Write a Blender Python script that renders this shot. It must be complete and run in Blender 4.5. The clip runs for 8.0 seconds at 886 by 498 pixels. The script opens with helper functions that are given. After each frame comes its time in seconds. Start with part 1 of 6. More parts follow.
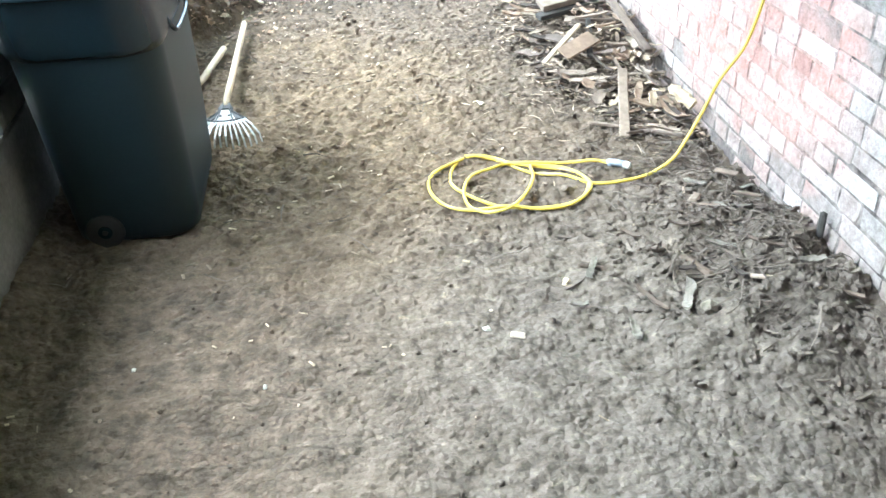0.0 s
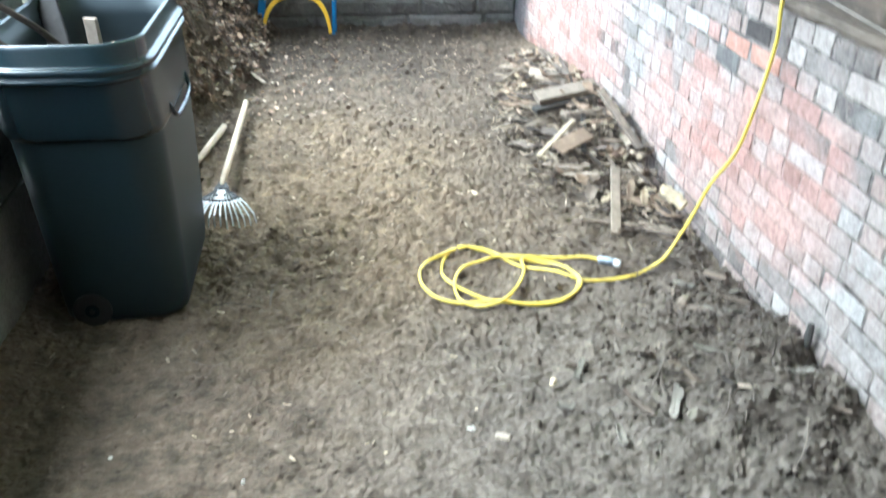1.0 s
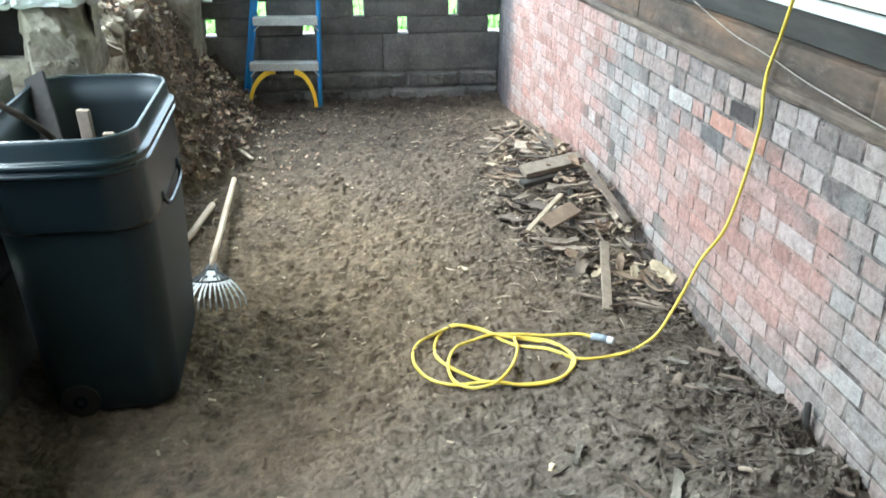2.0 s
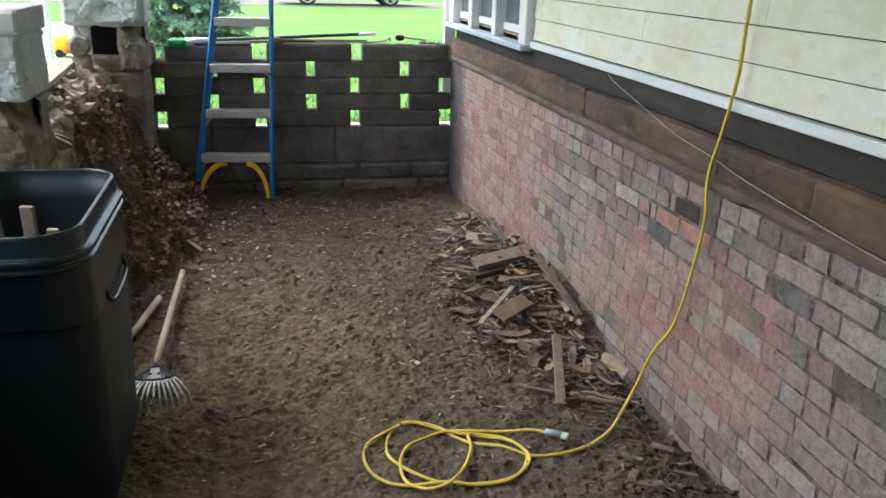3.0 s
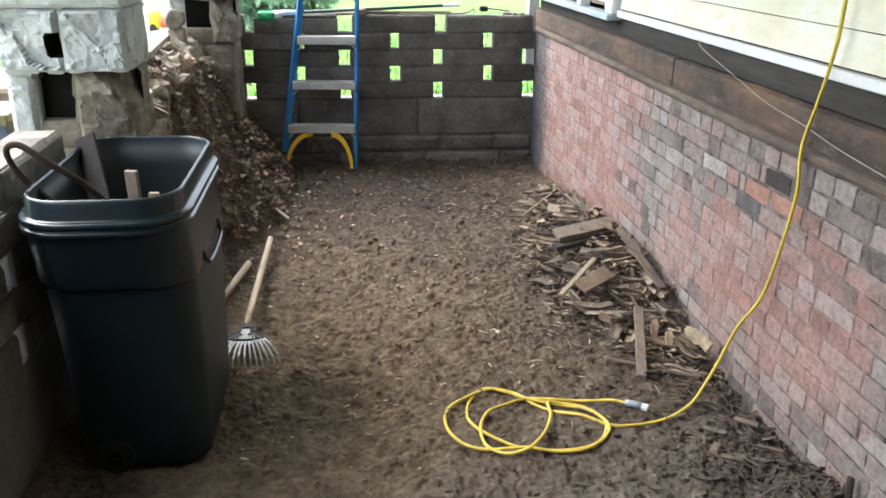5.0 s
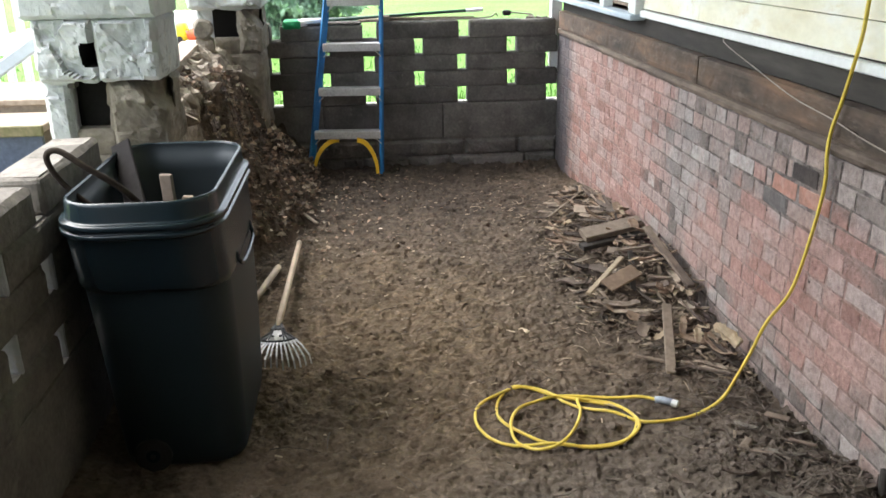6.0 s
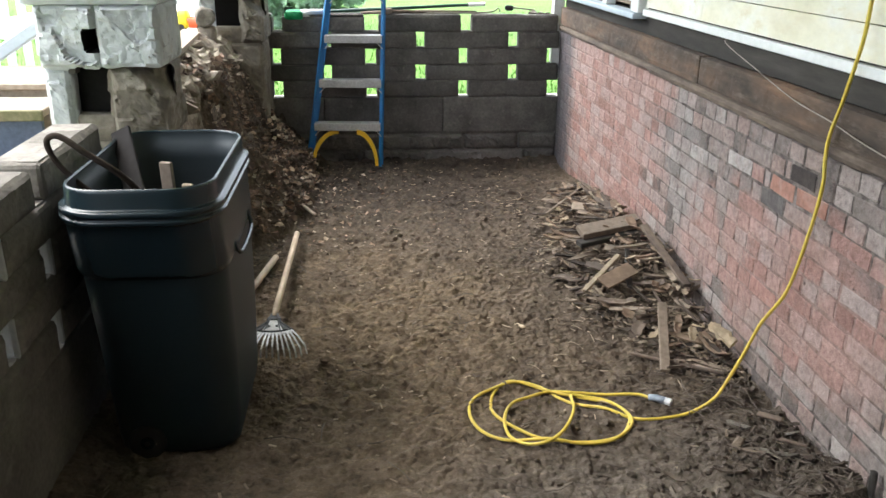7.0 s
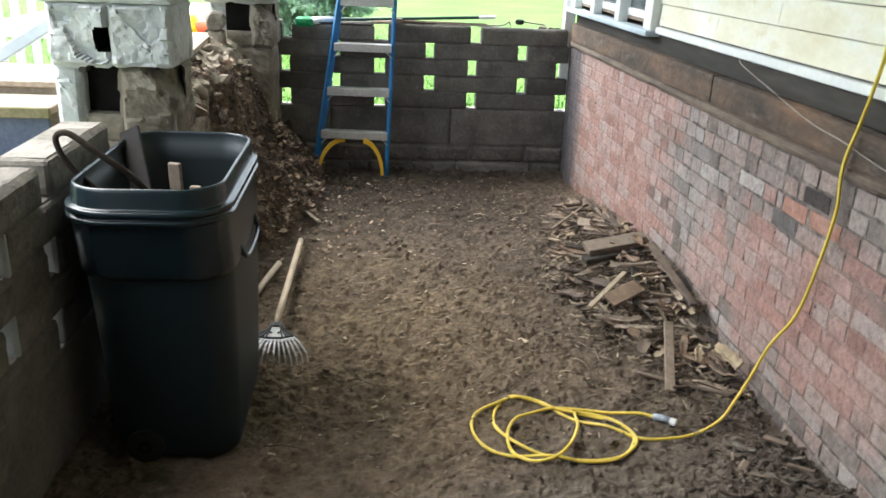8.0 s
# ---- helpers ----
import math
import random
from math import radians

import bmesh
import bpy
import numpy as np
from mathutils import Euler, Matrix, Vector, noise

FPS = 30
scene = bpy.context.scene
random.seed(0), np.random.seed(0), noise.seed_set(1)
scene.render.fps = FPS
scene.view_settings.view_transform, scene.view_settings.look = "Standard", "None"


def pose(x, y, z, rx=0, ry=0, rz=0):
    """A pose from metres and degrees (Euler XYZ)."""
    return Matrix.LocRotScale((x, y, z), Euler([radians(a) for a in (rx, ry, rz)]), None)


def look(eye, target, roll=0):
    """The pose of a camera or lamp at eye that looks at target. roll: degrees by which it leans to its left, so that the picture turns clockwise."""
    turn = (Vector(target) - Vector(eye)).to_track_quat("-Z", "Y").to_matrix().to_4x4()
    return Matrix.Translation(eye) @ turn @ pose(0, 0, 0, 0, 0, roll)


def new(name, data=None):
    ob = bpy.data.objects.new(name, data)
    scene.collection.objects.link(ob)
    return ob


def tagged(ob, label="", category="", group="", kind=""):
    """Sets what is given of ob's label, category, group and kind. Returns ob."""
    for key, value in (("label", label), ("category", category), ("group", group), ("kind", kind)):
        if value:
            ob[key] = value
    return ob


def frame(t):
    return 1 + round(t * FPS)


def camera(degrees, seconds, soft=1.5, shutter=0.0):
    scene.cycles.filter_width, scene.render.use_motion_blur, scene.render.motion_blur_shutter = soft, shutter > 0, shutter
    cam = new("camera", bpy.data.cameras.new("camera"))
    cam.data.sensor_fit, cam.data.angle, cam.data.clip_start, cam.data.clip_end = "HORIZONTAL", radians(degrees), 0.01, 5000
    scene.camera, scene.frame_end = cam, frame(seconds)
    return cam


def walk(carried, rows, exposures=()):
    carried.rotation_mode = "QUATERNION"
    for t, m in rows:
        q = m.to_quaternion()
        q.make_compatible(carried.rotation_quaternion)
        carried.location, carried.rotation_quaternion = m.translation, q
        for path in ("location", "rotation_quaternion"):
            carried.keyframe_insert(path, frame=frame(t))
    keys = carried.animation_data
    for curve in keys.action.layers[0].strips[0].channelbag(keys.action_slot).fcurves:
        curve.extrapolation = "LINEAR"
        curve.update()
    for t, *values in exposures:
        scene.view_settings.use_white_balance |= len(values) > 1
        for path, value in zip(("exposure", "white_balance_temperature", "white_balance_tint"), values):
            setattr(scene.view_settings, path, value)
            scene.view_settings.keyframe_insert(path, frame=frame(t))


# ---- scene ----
cam = camera(56.29, 8.0, soft=1.5, shutter=0.5)
# seconds, x, y, z, yaw, pitch, roll
ROWS = [
    (0, 0.059, -0.018, 1.431, -7.27, -33.74, -1.80),
    (0.5, 0.077, -0.021, 1.429, -7.38, -33.79, -2.77),
    (1, 0.068, 0.016, 1.494, -8.02, -28.90, 1.00),
    (1.2, 0.056, 0.019, 1.520, -8.04, -27.31, 2.47),
    (2.3, 0.041, 0.075, 1.568, -9.49, -22.75, -0.00),
    (2.5, 0.048, 0.081, 1.576, -9.71, -20.62, 0.57),
    (3, 0.047, 0.079, 1.585, -12.67, -18.84, 1.61),
    (3.5, 0.057, 0.071, 1.582, -12.81, -21.24, -0.34),
    (4, 0.041, 0.065, 1.579, -10.64, -21.37, -0.07),
    (4.5, 0.024, 0.061, 1.568, -8.27, -21.92, 0.69),
    (4.7, 0.025, 0.059, 1.574, -7.44, -21.55, 1.11),
    (5.8, -0.006, 0.006, 1.575, -5.71, -19.19, -0.82),
    (6, 0.004, 0.007, 1.560, -5.21, -20.20, -0.75),
    (6.5, 0.010, 0.003, 1.552, -5.28, -20.61, -0.98),
    (7, 0.000, -0.000, 1.562, -5.45, -20.61, 0.60),
    (7.5, -0.016, 0.006, 1.537, -4.38, -20.53, -0.02),
    (8, -0.030, 0.027, 1.546, -5.55, -19.73, 2.51),
]
EXPOSURES = [(0, 4.58, 5380, -2), (0.5, 4.3, 5380, -2), (1.0, 4.23, 5350, -4), (1.2, 4.08, 5450, -4), (2.5, 3.08, 5700, -3), (3.0, 2.25, 6150, 6), (3.5, 2.58, 6200, 7), (4.7, 2.93, 6200, 9), (6.0, 2.73, 6400, 9), (8.0, 2.73, 6350, 6)]


def cam_pose(x, y, z, yaw, pitch, roll):
    return pose(x, y, z, 90 + pitch, 0, yaw) @ pose(0, 0, 0, 0, 0, roll)


walk(cam, [(r[0], cam_pose(*r[1:])) for r in ROWS], EXPOSURES)

# ---- world and sun: an overcast day, the place stands under a porch roof ----
world = bpy.data.worlds.new("overcast_sky")
scene.world = world
world.use_nodes = True
wn = world.node_tree.nodes
sky = wn.new("ShaderNodeTexSky")
sky.sky_type = "NISHITA"
sky.sun_disc = False
sky.sun_elevation = radians(60)
sky.sun_rotation = radians(300)
sky.dust_density = 3.0
wn["Background"].inputs["Strength"].default_value = 0.12
cloud = wn.new("ShaderNodeHueSaturation")
cloud.inputs["Saturation"].default_value = 0.4
world.node_tree.links.new(sky.outputs["Color"], cloud.inputs["Color"])
world.node_tree.links.new(cloud.outputs["Color"], wn["Background"].inputs["Color"])

sun = new("sun", bpy.data.lights.new("sun", "SUN"))
sun.data.energy = 1.5
sun.data.angle = radians(80)
sun.data.color = (1.0, 0.97, 0.92)
sun.matrix_world = look((-4.2, 2.4, 8.5), (0, 0, 0))


# ---- materials ----
def nodes_of(name, rough=0.8, metal=0.0):
    m = bpy.data.materials.new(name)
    m.use_nodes = True
    nt = m.node_tree
    b = nt.nodes["Principled BSDF"]
    b.inputs["Roughness"].default_value = rough
    b.inputs["Metallic"].default_value = metal
    return m, nt, b


def tex_noise(nt, pos, scale, detail=5.0, rough=0.6, stretch=None):
    n = nt.nodes.new("ShaderNodeTexNoise")
    n.inputs["Scale"].default_value = scale
    n.inputs["Detail"].default_value = detail
    n.inputs["Roughness"].default_value = rough
    if stretch:
        mp = nt.nodes.new("ShaderNodeMapping")
        mp.inputs["Scale"].default_value = stretch
        nt.links.new(pos, mp.inputs["Vector"])
        pos = mp.outputs["Vector"]
    nt.links.new(pos, n.inputs["Vector"])
    return n.outputs["Fac"]


def ramp(nt, fac, stops, constant=False):
    r = nt.nodes.new("ShaderNodeValToRGB")
    r.color_ramp.interpolation = "CONSTANT" if constant else "LINEAR"
    els = r.color_ramp.elements
    while len(els) < len(stops):
        els.new(0.5)
    for e, (p, c) in zip(els, stops):
        e.position, e.color = p, (*c, 1)
    nt.links.new(fac, r.inputs["Fac"])
    return r.outputs["Color"]


def mixed(nt, fac, a, b, blend="MIX"):
    m = nt.nodes.new("ShaderNodeMix")
    m.data_type, m.blend_type = "RGBA", blend
    if isinstance(fac, float):
        m.inputs[0].default_value = fac
    else:
        nt.links.new(fac, m.inputs[0])
    for sock, v in ((m.inputs[6], a), (m.inputs[7], b)):
        if isinstance(v, tuple):
            sock.default_value = (*v, 1)
        else:
            nt.links.new(v, sock)
    return m.outputs[2]


def bumped(nt, b, fac, strength, distance):
    n = nt.nodes.new("ShaderNodeBump")
    n.inputs["Strength"].default_value = strength
    n.inputs["Distance"].default_value = distance
    nt.links.new(fac, n.inputs["Height"])
    nt.links.new(n.outputs["Normal"], b.inputs["Normal"])


def position(nt):
    return nt.nodes.new("ShaderNodeNewGeometry").outputs["Position"]


def rand_of(nt, island=False):
    if island:
        return nt.nodes.new("ShaderNodeNewGeometry").outputs["Random Per Island"]
    return nt.nodes.new("ShaderNodeObjectInfo").outputs["Random"]


def surface(name, dark, mid, light, coarse=3.0, fine=40.0, rough=0.85, metal=0.0, bump=0.4, depth=0.004, stretch=None, stain=None, spread=0.25, grain=0.8, vary=0.0):
    """A surface with large soft patches, fine grain and relief."""
    m, nt, b = nodes_of(name, rough, metal)
    pos = position(nt)
    big = tex_noise(nt, pos, coarse, 4.0, 0.6, stretch)
    small = tex_noise(nt, pos, fine, 6.0, 0.65, stretch)
    col = ramp(nt, big, [(0.5 - spread, dark), (0.5, mid), (0.5 + spread, light)])
    specks = ramp(nt, small, [(0.25, (0.62, 0.62, 0.62)), (0.75, (1.3, 1.3, 1.3))])
    col = mixed(nt, grain, col, specks, "MULTIPLY")
    if stain:
        spots = tex_noise(nt, pos, coarse * 3.1, 6.0, 0.7, stretch)
        col = mixed(nt, ramp(nt, spots, [(0.55, (0, 0, 0)), (0.7, (1, 1, 1))]), col, stain)
    if vary:
        # each piece has its own tone
        col = mixed(nt, 1.0, col, ramp(nt, rand_of(nt), [(0.0, (1 - vary,) * 3), (1.0, (1 + vary,) * 3)]), "MULTIPLY")
    nt.links.new(col, b.inputs["Base Color"])
    bumped(nt, b, small, bump, depth)
    return m


def calc(nt, op, a, b, c=0.0, clamp=False):
    n = nt.nodes.new("ShaderNodeMath")
    n.operation, n.use_clamp = op, clamp
    for sock, v in zip(n.inputs, (a, b, c)):
        if isinstance(v, (int, float)):
            sock.default_value = v
        else:
            nt.links.new(v, sock)
    return n.outputs[0]


def patch(nt, pos, centre, size):
    """1 at the centre of a soft oval, 0 on its outline, below 0 outside."""
    sub = nt.nodes.new("ShaderNodeVectorMath")
    sub.operation = "SUBTRACT"
    nt.links.new(pos, sub.inputs[0])
    sub.inputs[1].default_value = centre
    mul = nt.nodes.new("ShaderNodeVectorMath")
    mul.operation = "MULTIPLY"
    nt.links.new(sub.outputs[0], mul.inputs[0])
    mul.inputs[1].default_value = [1 / k if k else 0 for k in size]
    dot = nt.nodes.new("ShaderNodeVectorMath")
    dot.operation = "DOT_PRODUCT"
    nt.links.new(mul.outputs[0], dot.inputs[0])
    nt.links.new(mul.outputs[0], dot.inputs[1])
    return calc(nt, "MAXIMUM", calc(nt, "SUBTRACT", 1.0, dot.outputs["Value"]), -1.5)


def ragged(nt, value, wobble, amount, lo, hi, top=1.0):
    """The value with a noisy outline, as a mask."""
    v = calc(nt, "MULTIPLY_ADD", calc(nt, "SUBTRACT", wobble, 0.5), amount, value)
    return ramp(nt, calc(nt, "ADD", calc(nt, "MULTIPLY", v, 0.25), 0.5), [(0.5 + lo * 0.25, (0, 0, 0)), (0.5 + hi * 0.25, (top, top, top))])


def cells(nt, pos, scale, smooth=0.3):
    n = nt.nodes.new("ShaderNodeTexVoronoi")
    n.feature = "SMOOTH_F1"
    n.inputs["Scale"].default_value = scale
    n.inputs["Smoothness"].default_value = smooth
    nt.links.new(pos, n.inputs["Vector"])
    return n.outputs["Distance"]


def soil_material():
    """Trodden earth: dusty grey crust in front, ochre raked patches, painted-in shade, straw-coloured flecks."""
    m, nt, b = nodes_of("soil", 0.95)
    b.inputs["Specular IOR Level"].default_value = 0.2
    pos = position(nt)
    big = tex_noise(nt, pos, 1.6, 5.0, 0.65)
    ochre = tex_noise(nt, pos, 2.3, 6.0, 0.7)
    mid = tex_noise(nt, pos, 11.0, 5.0, 0.65)
    fine = tex_noise(nt, pos, 30.0, 5.0, 0.7, (0.75, 1.25, 1.0))
    tiny = tex_noise(nt, pos, 120.0, 3.0, 0.6)
    col = ramp(nt, big, [(0.3, (0.098, 0.076, 0.060)), (0.5, (0.128, 0.099, 0.076)), (0.7, (0.160, 0.124, 0.092))])
    raked = patch(nt, pos, (0.0, 3.0, 0.0), (0.95, 1.25, 0))
    col = mixed(nt, ragged(nt, raked, ochre, 2.6, -0.1, 0.9, 0.8), col, (0.178, 0.131, 0.088))
    dusty = patch(nt, pos, (0.9, 1.25, 0.0), (0.95, 1.25, 0))
    col = mixed(nt, ragged(nt, dusty, mid, 1.5, -0.5, 1.0, 0.75), col, (0.130, 0.113, 0.099))
    # shade beside the left parapet and bin, painted into the soil colour
    left_shade = patch(nt, pos, (-0.76, 1.65, 0.0), (0.84, 0.95, 0))
    col = mixed(nt, ragged(nt, left_shade, mid, 1.1, -0.2, 0.6, 0.4), col, (0.064, 0.050, 0.039))
    # falling-off light before the end wall, painted as darker soil
    end_shade = patch(nt, pos, (0.25, 5.9, 0.0), (1.2, 1.5, 0))
    col = mixed(nt, ragged(nt, end_shade, ochre, 1.6, -0.2, 0.7, 0.8), col, (0.052, 0.040, 0.033))
    col = mixed(nt, 0.9, col, ramp(nt, mid, [(0.34, (0.62, 0.61, 0.60)), (0.5, (0.98, 0.98, 0.98)), (0.66, (1.32, 1.3, 1.28))]), "MULTIPLY")
    col = mixed(nt, 0.9, col, ramp(nt, fine, [(0.34, (0.64, 0.63, 0.62)), (0.46, (0.92, 0.92, 0.92)), (0.57, (1.06, 1.06, 1.05)), (0.68, (1.5, 1.48, 1.44))]), "MULTIPLY")
    col = mixed(nt, 0.9, col, ramp(nt, tiny, [(0.30, (0.8, 0.8, 0.8)), (0.42, (0.98, 0.98, 0.98)), (0.60, (1.02, 1.02, 1.02)), (0.70, (1.28, 1.27, 1.24))]), "MULTIPLY")
    nt.links.new(col, b.inputs["Base Color"])
    lumps = calc(nt, "MULTIPLY", cells(nt, pos, 48.0), -0.8)
    h = calc(nt, "ADD", calc(nt, "MULTIPLY_ADD", fine, 0.9, lumps), calc(nt, "MULTIPLY", tiny, 0.35))
    bumped(nt, b, h, 1.0, 0.013)
    return m


def wall_zones(nt, pos):
    """How red, how whitewashed and, at the far end, how purple-grey the old wall is, along its length and height."""
    red = patch(nt, pos, (0, 4.72, 0.4), (0, 1.0, 3.0))
    for c, k in (((0, 2.26, 0.47), (0, 0.42, 0.30)), ((0, 2.78, 0.45), (0, 0.26, 0.30)), ((0, 3.2, 0.40), (0, 0.22, 0.22))):
        red = calc(nt, "MAXIMUM", red, patch(nt, pos, c, k))
    white = calc(nt, "MAXIMUM", patch(nt, pos, (0, 3.48, 0.66), (0, 0.24, 0.34)), patch(nt, pos, (0, 1.30, 0.45), (0, 0.55, 0.55)))
    # darker purple-grey towards the end wall
    grey_end = patch(nt, pos, (0, 6.05, 0.4), (0, 0.52, 2.5))
    return red, white, grey_end


def brick_material(name, joint=False, island=False):
    """Old brick, or with joint the mortar between: the same stains run over both."""
    m, nt, b = nodes_of(name, 0.93)
    b.inputs["Specular IOR Level"].default_value = 0.25
    pos = position(nt)
    red, white, grey_end = wall_zones(nt, pos)
    wob = tex_noise(nt, pos, 5.0, 6.0, 0.72)
    fine = tex_noise(nt, pos, 45.0, 6.0, 0.75)
    blot = tex_noise(nt, pos, 15.0, 5.0, 0.7)
    if joint:
        col = ramp(nt, blot, [(0.34, (0.06, 0.051, 0.047)), (0.5, (0.15, 0.13, 0.12)), (0.66, (0.215, 0.19, 0.176))])
        col = mixed(nt, ragged(nt, red, wob, 1.6, -0.1, 0.6, 0.85), col, (0.33, 0.218, 0.19))
        pit = 0.64
    else:
        r = rand_of(nt, island)
        r2 = calc(nt, "FRACT", calc(nt, "MULTIPLY", r, 7.31), 0.0)
        r3 = calc(nt, "FRACT", calc(nt, "MULTIPLY", r, 23.7), 0.0)
        greys = [(0.125, 0.108, 0.101), (0.22, 0.188, 0.174), (0.29, 0.245, 0.226), (0.32, 0.24, 0.213), (0.34, 0.307, 0.29), (0.25, 0.177, 0.155), (0.42, 0.39, 0.37)]
        reds = [(0.26, 0.152, 0.132), (0.37, 0.222, 0.192), (0.42, 0.295, 0.265), (0.33, 0.182, 0.155), (0.38, 0.31, 0.288), (0.38, 0.20, 0.168)]
        col = ramp(nt, r2, [(i / (len(greys) - 1), c) for i, c in enumerate(greys)])
        rosy = ramp(nt, r2, [(i / (len(reds) - 1), c) for i, c in enumerate(reds)])
        mask = calc(nt, "MULTIPLY_ADD", calc(nt, "SUBTRACT", r3, 0.5), 0.95, red)
        col = mixed(nt, ragged(nt, mask, wob, 1.4, -0.25, 0.3, 0.95), col, rosy)
        pale = calc(nt, "MULTIPLY_ADD", calc(nt, "SUBTRACT", r, 0.5), 1.6, white)
        col = mixed(nt, ragged(nt, pale, wob, 1.2, -0.1, 0.6, 0.5), col, (0.32, 0.30, 0.287))
        pit = 0.70
    # rubbed brick dust, lime bloom and dark holes
    rub = tex_noise(nt, pos, 9.0, 6.0, 0.75)
    col = mixed(nt, ramp(nt, rub, [(0.52, (0, 0, 0)), (0.70, (0.5, 0.5, 0.5))]), col, (0.35, 0.24, 0.213))
    lime = tex_noise(nt, pos, 6.3, 7.0, 0.78)
    col = mixed(nt, ramp(nt, lime, [(0.52, (0, 0, 0)), (0.70, (0.55, 0.55, 0.55))]), col, (0.34, 0.298, 0.278))
    col = mixed(nt, 0.8, col, ramp(nt, blot, [(0.30, (0.74, 0.73, 0.73)), (0.5, (1.0, 1.0, 1.0)), (0.70, (1.2, 1.18, 1.16))]), "MULTIPLY")
    col = mixed(nt, 0.9, col, ramp(nt, fine, [(0.28, (0.6, 0.58, 0.57)), (0.5, (1.0, 1.0, 1.0)), (0.72, (1.3, 1.29, 1.28))]), "MULTIPLY")
    grime = tex_noise(nt, pos, 4.2, 7.0, 0.8)
    col = mixed(nt, ramp(nt, grime, [(0.52, (0, 0, 0)), (0.72, (0.6, 0.6, 0.6))]), col, (0.135, 0.105, 0.09))
    col = mixed(nt, ragged(nt, grey_end, wob, 1.0, -0.1, 0.5, 0.85), col, (0.105, 0.098, 0.108))
    holes = tex_noise(nt, pos, 24.0, 4.0, 0.6)
    col = mixed(nt, ramp(nt, holes, [(pit, (0, 0, 0)), (pit + 0.05, (0.9, 0.9, 0.9))]), col, (0.045, 0.036, 0.032))
    nt.links.new(col, b.inputs["Base Color"])
    relief = calc(nt, "SUBTRACT", calc(nt, "MULTIPLY_ADD", blot, 0.6, fine), calc(nt, "MULTIPLY", holes, 0.5))
    bumped(nt, b, relief, 1.0, 0.009)
    return m


def wood_material(name, tones, rough=0.75, axis=(1.0, 1.0, 1.0), island=False, bump=0.4):
    m, nt, b = nodes_of(name, rough)
    pos = position(nt)
    grain = tex_noise(nt, pos, 28.0, 6.0, 0.65, axis)
    big = tex_noise(nt, pos, 3.0, 3.0, 0.6)
    tone = ramp(nt, rand_of(nt, island), [(i / max(1, len(tones) - 1), c) for i, c in enumerate(tones)])
    col = mixed(nt, 0.85, tone, ramp(nt, grain, [(0.25, (0.55, 0.53, 0.5)), (0.75, (1.3, 1.3, 1.3))]), "MULTIPLY")
    col = mixed(nt, 0.6, col, ramp(nt, big, [(0.3, (0.7, 0.7, 0.7)), (0.7, (1.2, 1.2, 1.2))]), "MULTIPLY")
    nt.links.new(col, b.inputs["Base Color"])
    bumped(nt, b, grain, bump, 0.003)
    return m


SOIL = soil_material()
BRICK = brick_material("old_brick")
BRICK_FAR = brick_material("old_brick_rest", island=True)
BRICK_SMOKED = surface("smoked_brick", (0.07, 0.064, 0.062), (0.115, 0.104, 0.10), (0.17, 0.155, 0.148), 14, 50, 0.92, bump=0.7)
BRICK_RED = surface("orange_red_brick", (0.26, 0.15, 0.12), (0.36, 0.185, 0.14), (0.36, 0.25, 0.21), 14, 50, 0.93, bump=0.8)
CHARRED = surface("charred_brick", (0.025, 0.02, 0.019), (0.05, 0.04, 0.037), (0.09, 0.072, 0.065), 9, 60, 0.95, bump=0.8)
MORTAR = brick_material("lime_mortar", joint=True)
BLOCK = surface("sooty_concrete_block", (0.06, 0.056, 0.052), (0.115, 0.106, 0.098), (0.18, 0.165, 0.152), 5, 60, 0.9, bump=0.9, stain=(0.17, 0.155, 0.142), vary=0.28)
BLOCK_MORTAR = surface("sooty_mortar", (0.045, 0.042, 0.039), (0.10, 0.093, 0.086), (0.20, 0.186, 0.172), 9, 80, 0.95, bump=0.8)
WALL_BLOCK = surface("weathered_block", (0.11, 0.099, 0.086), (0.17, 0.155, 0.136), (0.245, 0.225, 0.20), 4, 50, 0.92, bump=0.7, stain=(0.22, 0.20, 0.18), vary=0.2)
CAP_BLOCK = surface("weathered_cap", (0.10, 0.09, 0.077), (0.155, 0.139, 0.12), (0.23, 0.21, 0.185), 6, 40, 0.92, bump=0.8, depth=0.008, stain=(0.09, 0.08, 0.07))
WHITE_STONE = surface("white_painted_stone", (0.30, 0.315, 0.325), (0.41, 0.425, 0.432), (0.50, 0.515, 0.52), 4.5, 26, 0.8, bump=0.7, depth=0.010, stain=(0.40, 0.38, 0.34), grain=0.35)
STONE = surface("bare_rock_faced_stone", (0.10, 0.085, 0.065), (0.18, 0.155, 0.12), (0.28, 0.25, 0.205), 7, 32, 0.92, bump=0.9, depth=0.012, stain=(0.145, 0.127, 0.10))
RUBBLE = surface("crumbling_rubble", (0.13, 0.105, 0.08), (0.25, 0.21, 0.165), (0.42, 0.37, 0.31), 9, 40, 0.95, bump=0.9, depth=0.01, spread=0.2)
# near-black, carries the shade inside the pier openings as colour
POCKET_SHADE = surface("pocket_shade", (0.005, 0.0045, 0.004), (0.008, 0.007, 0.0065), (0.014, 0.012, 0.011), 5, 40, 0.95)
DARK_WOOD = surface("black_wet_wood", (0.010, 0.009, 0.009), (0.016, 0.0145, 0.0145), (0.028, 0.025, 0.024), 7, 40, 0.9, bump=0.5)
PALE_WOOD = wood_material("bleached_plank", [(0.29, 0.235, 0.18), (0.35, 0.29, 0.23)], 0.85)
BIN_BODY = surface("dark_green_bin_wall", (0.012, 0.0215, 0.0265), (0.0155, 0.027, 0.033), (0.019, 0.033, 0.040), 3, 120, 0.45, bump=0.12, depth=0.001, spread=0.4, grain=0.25)
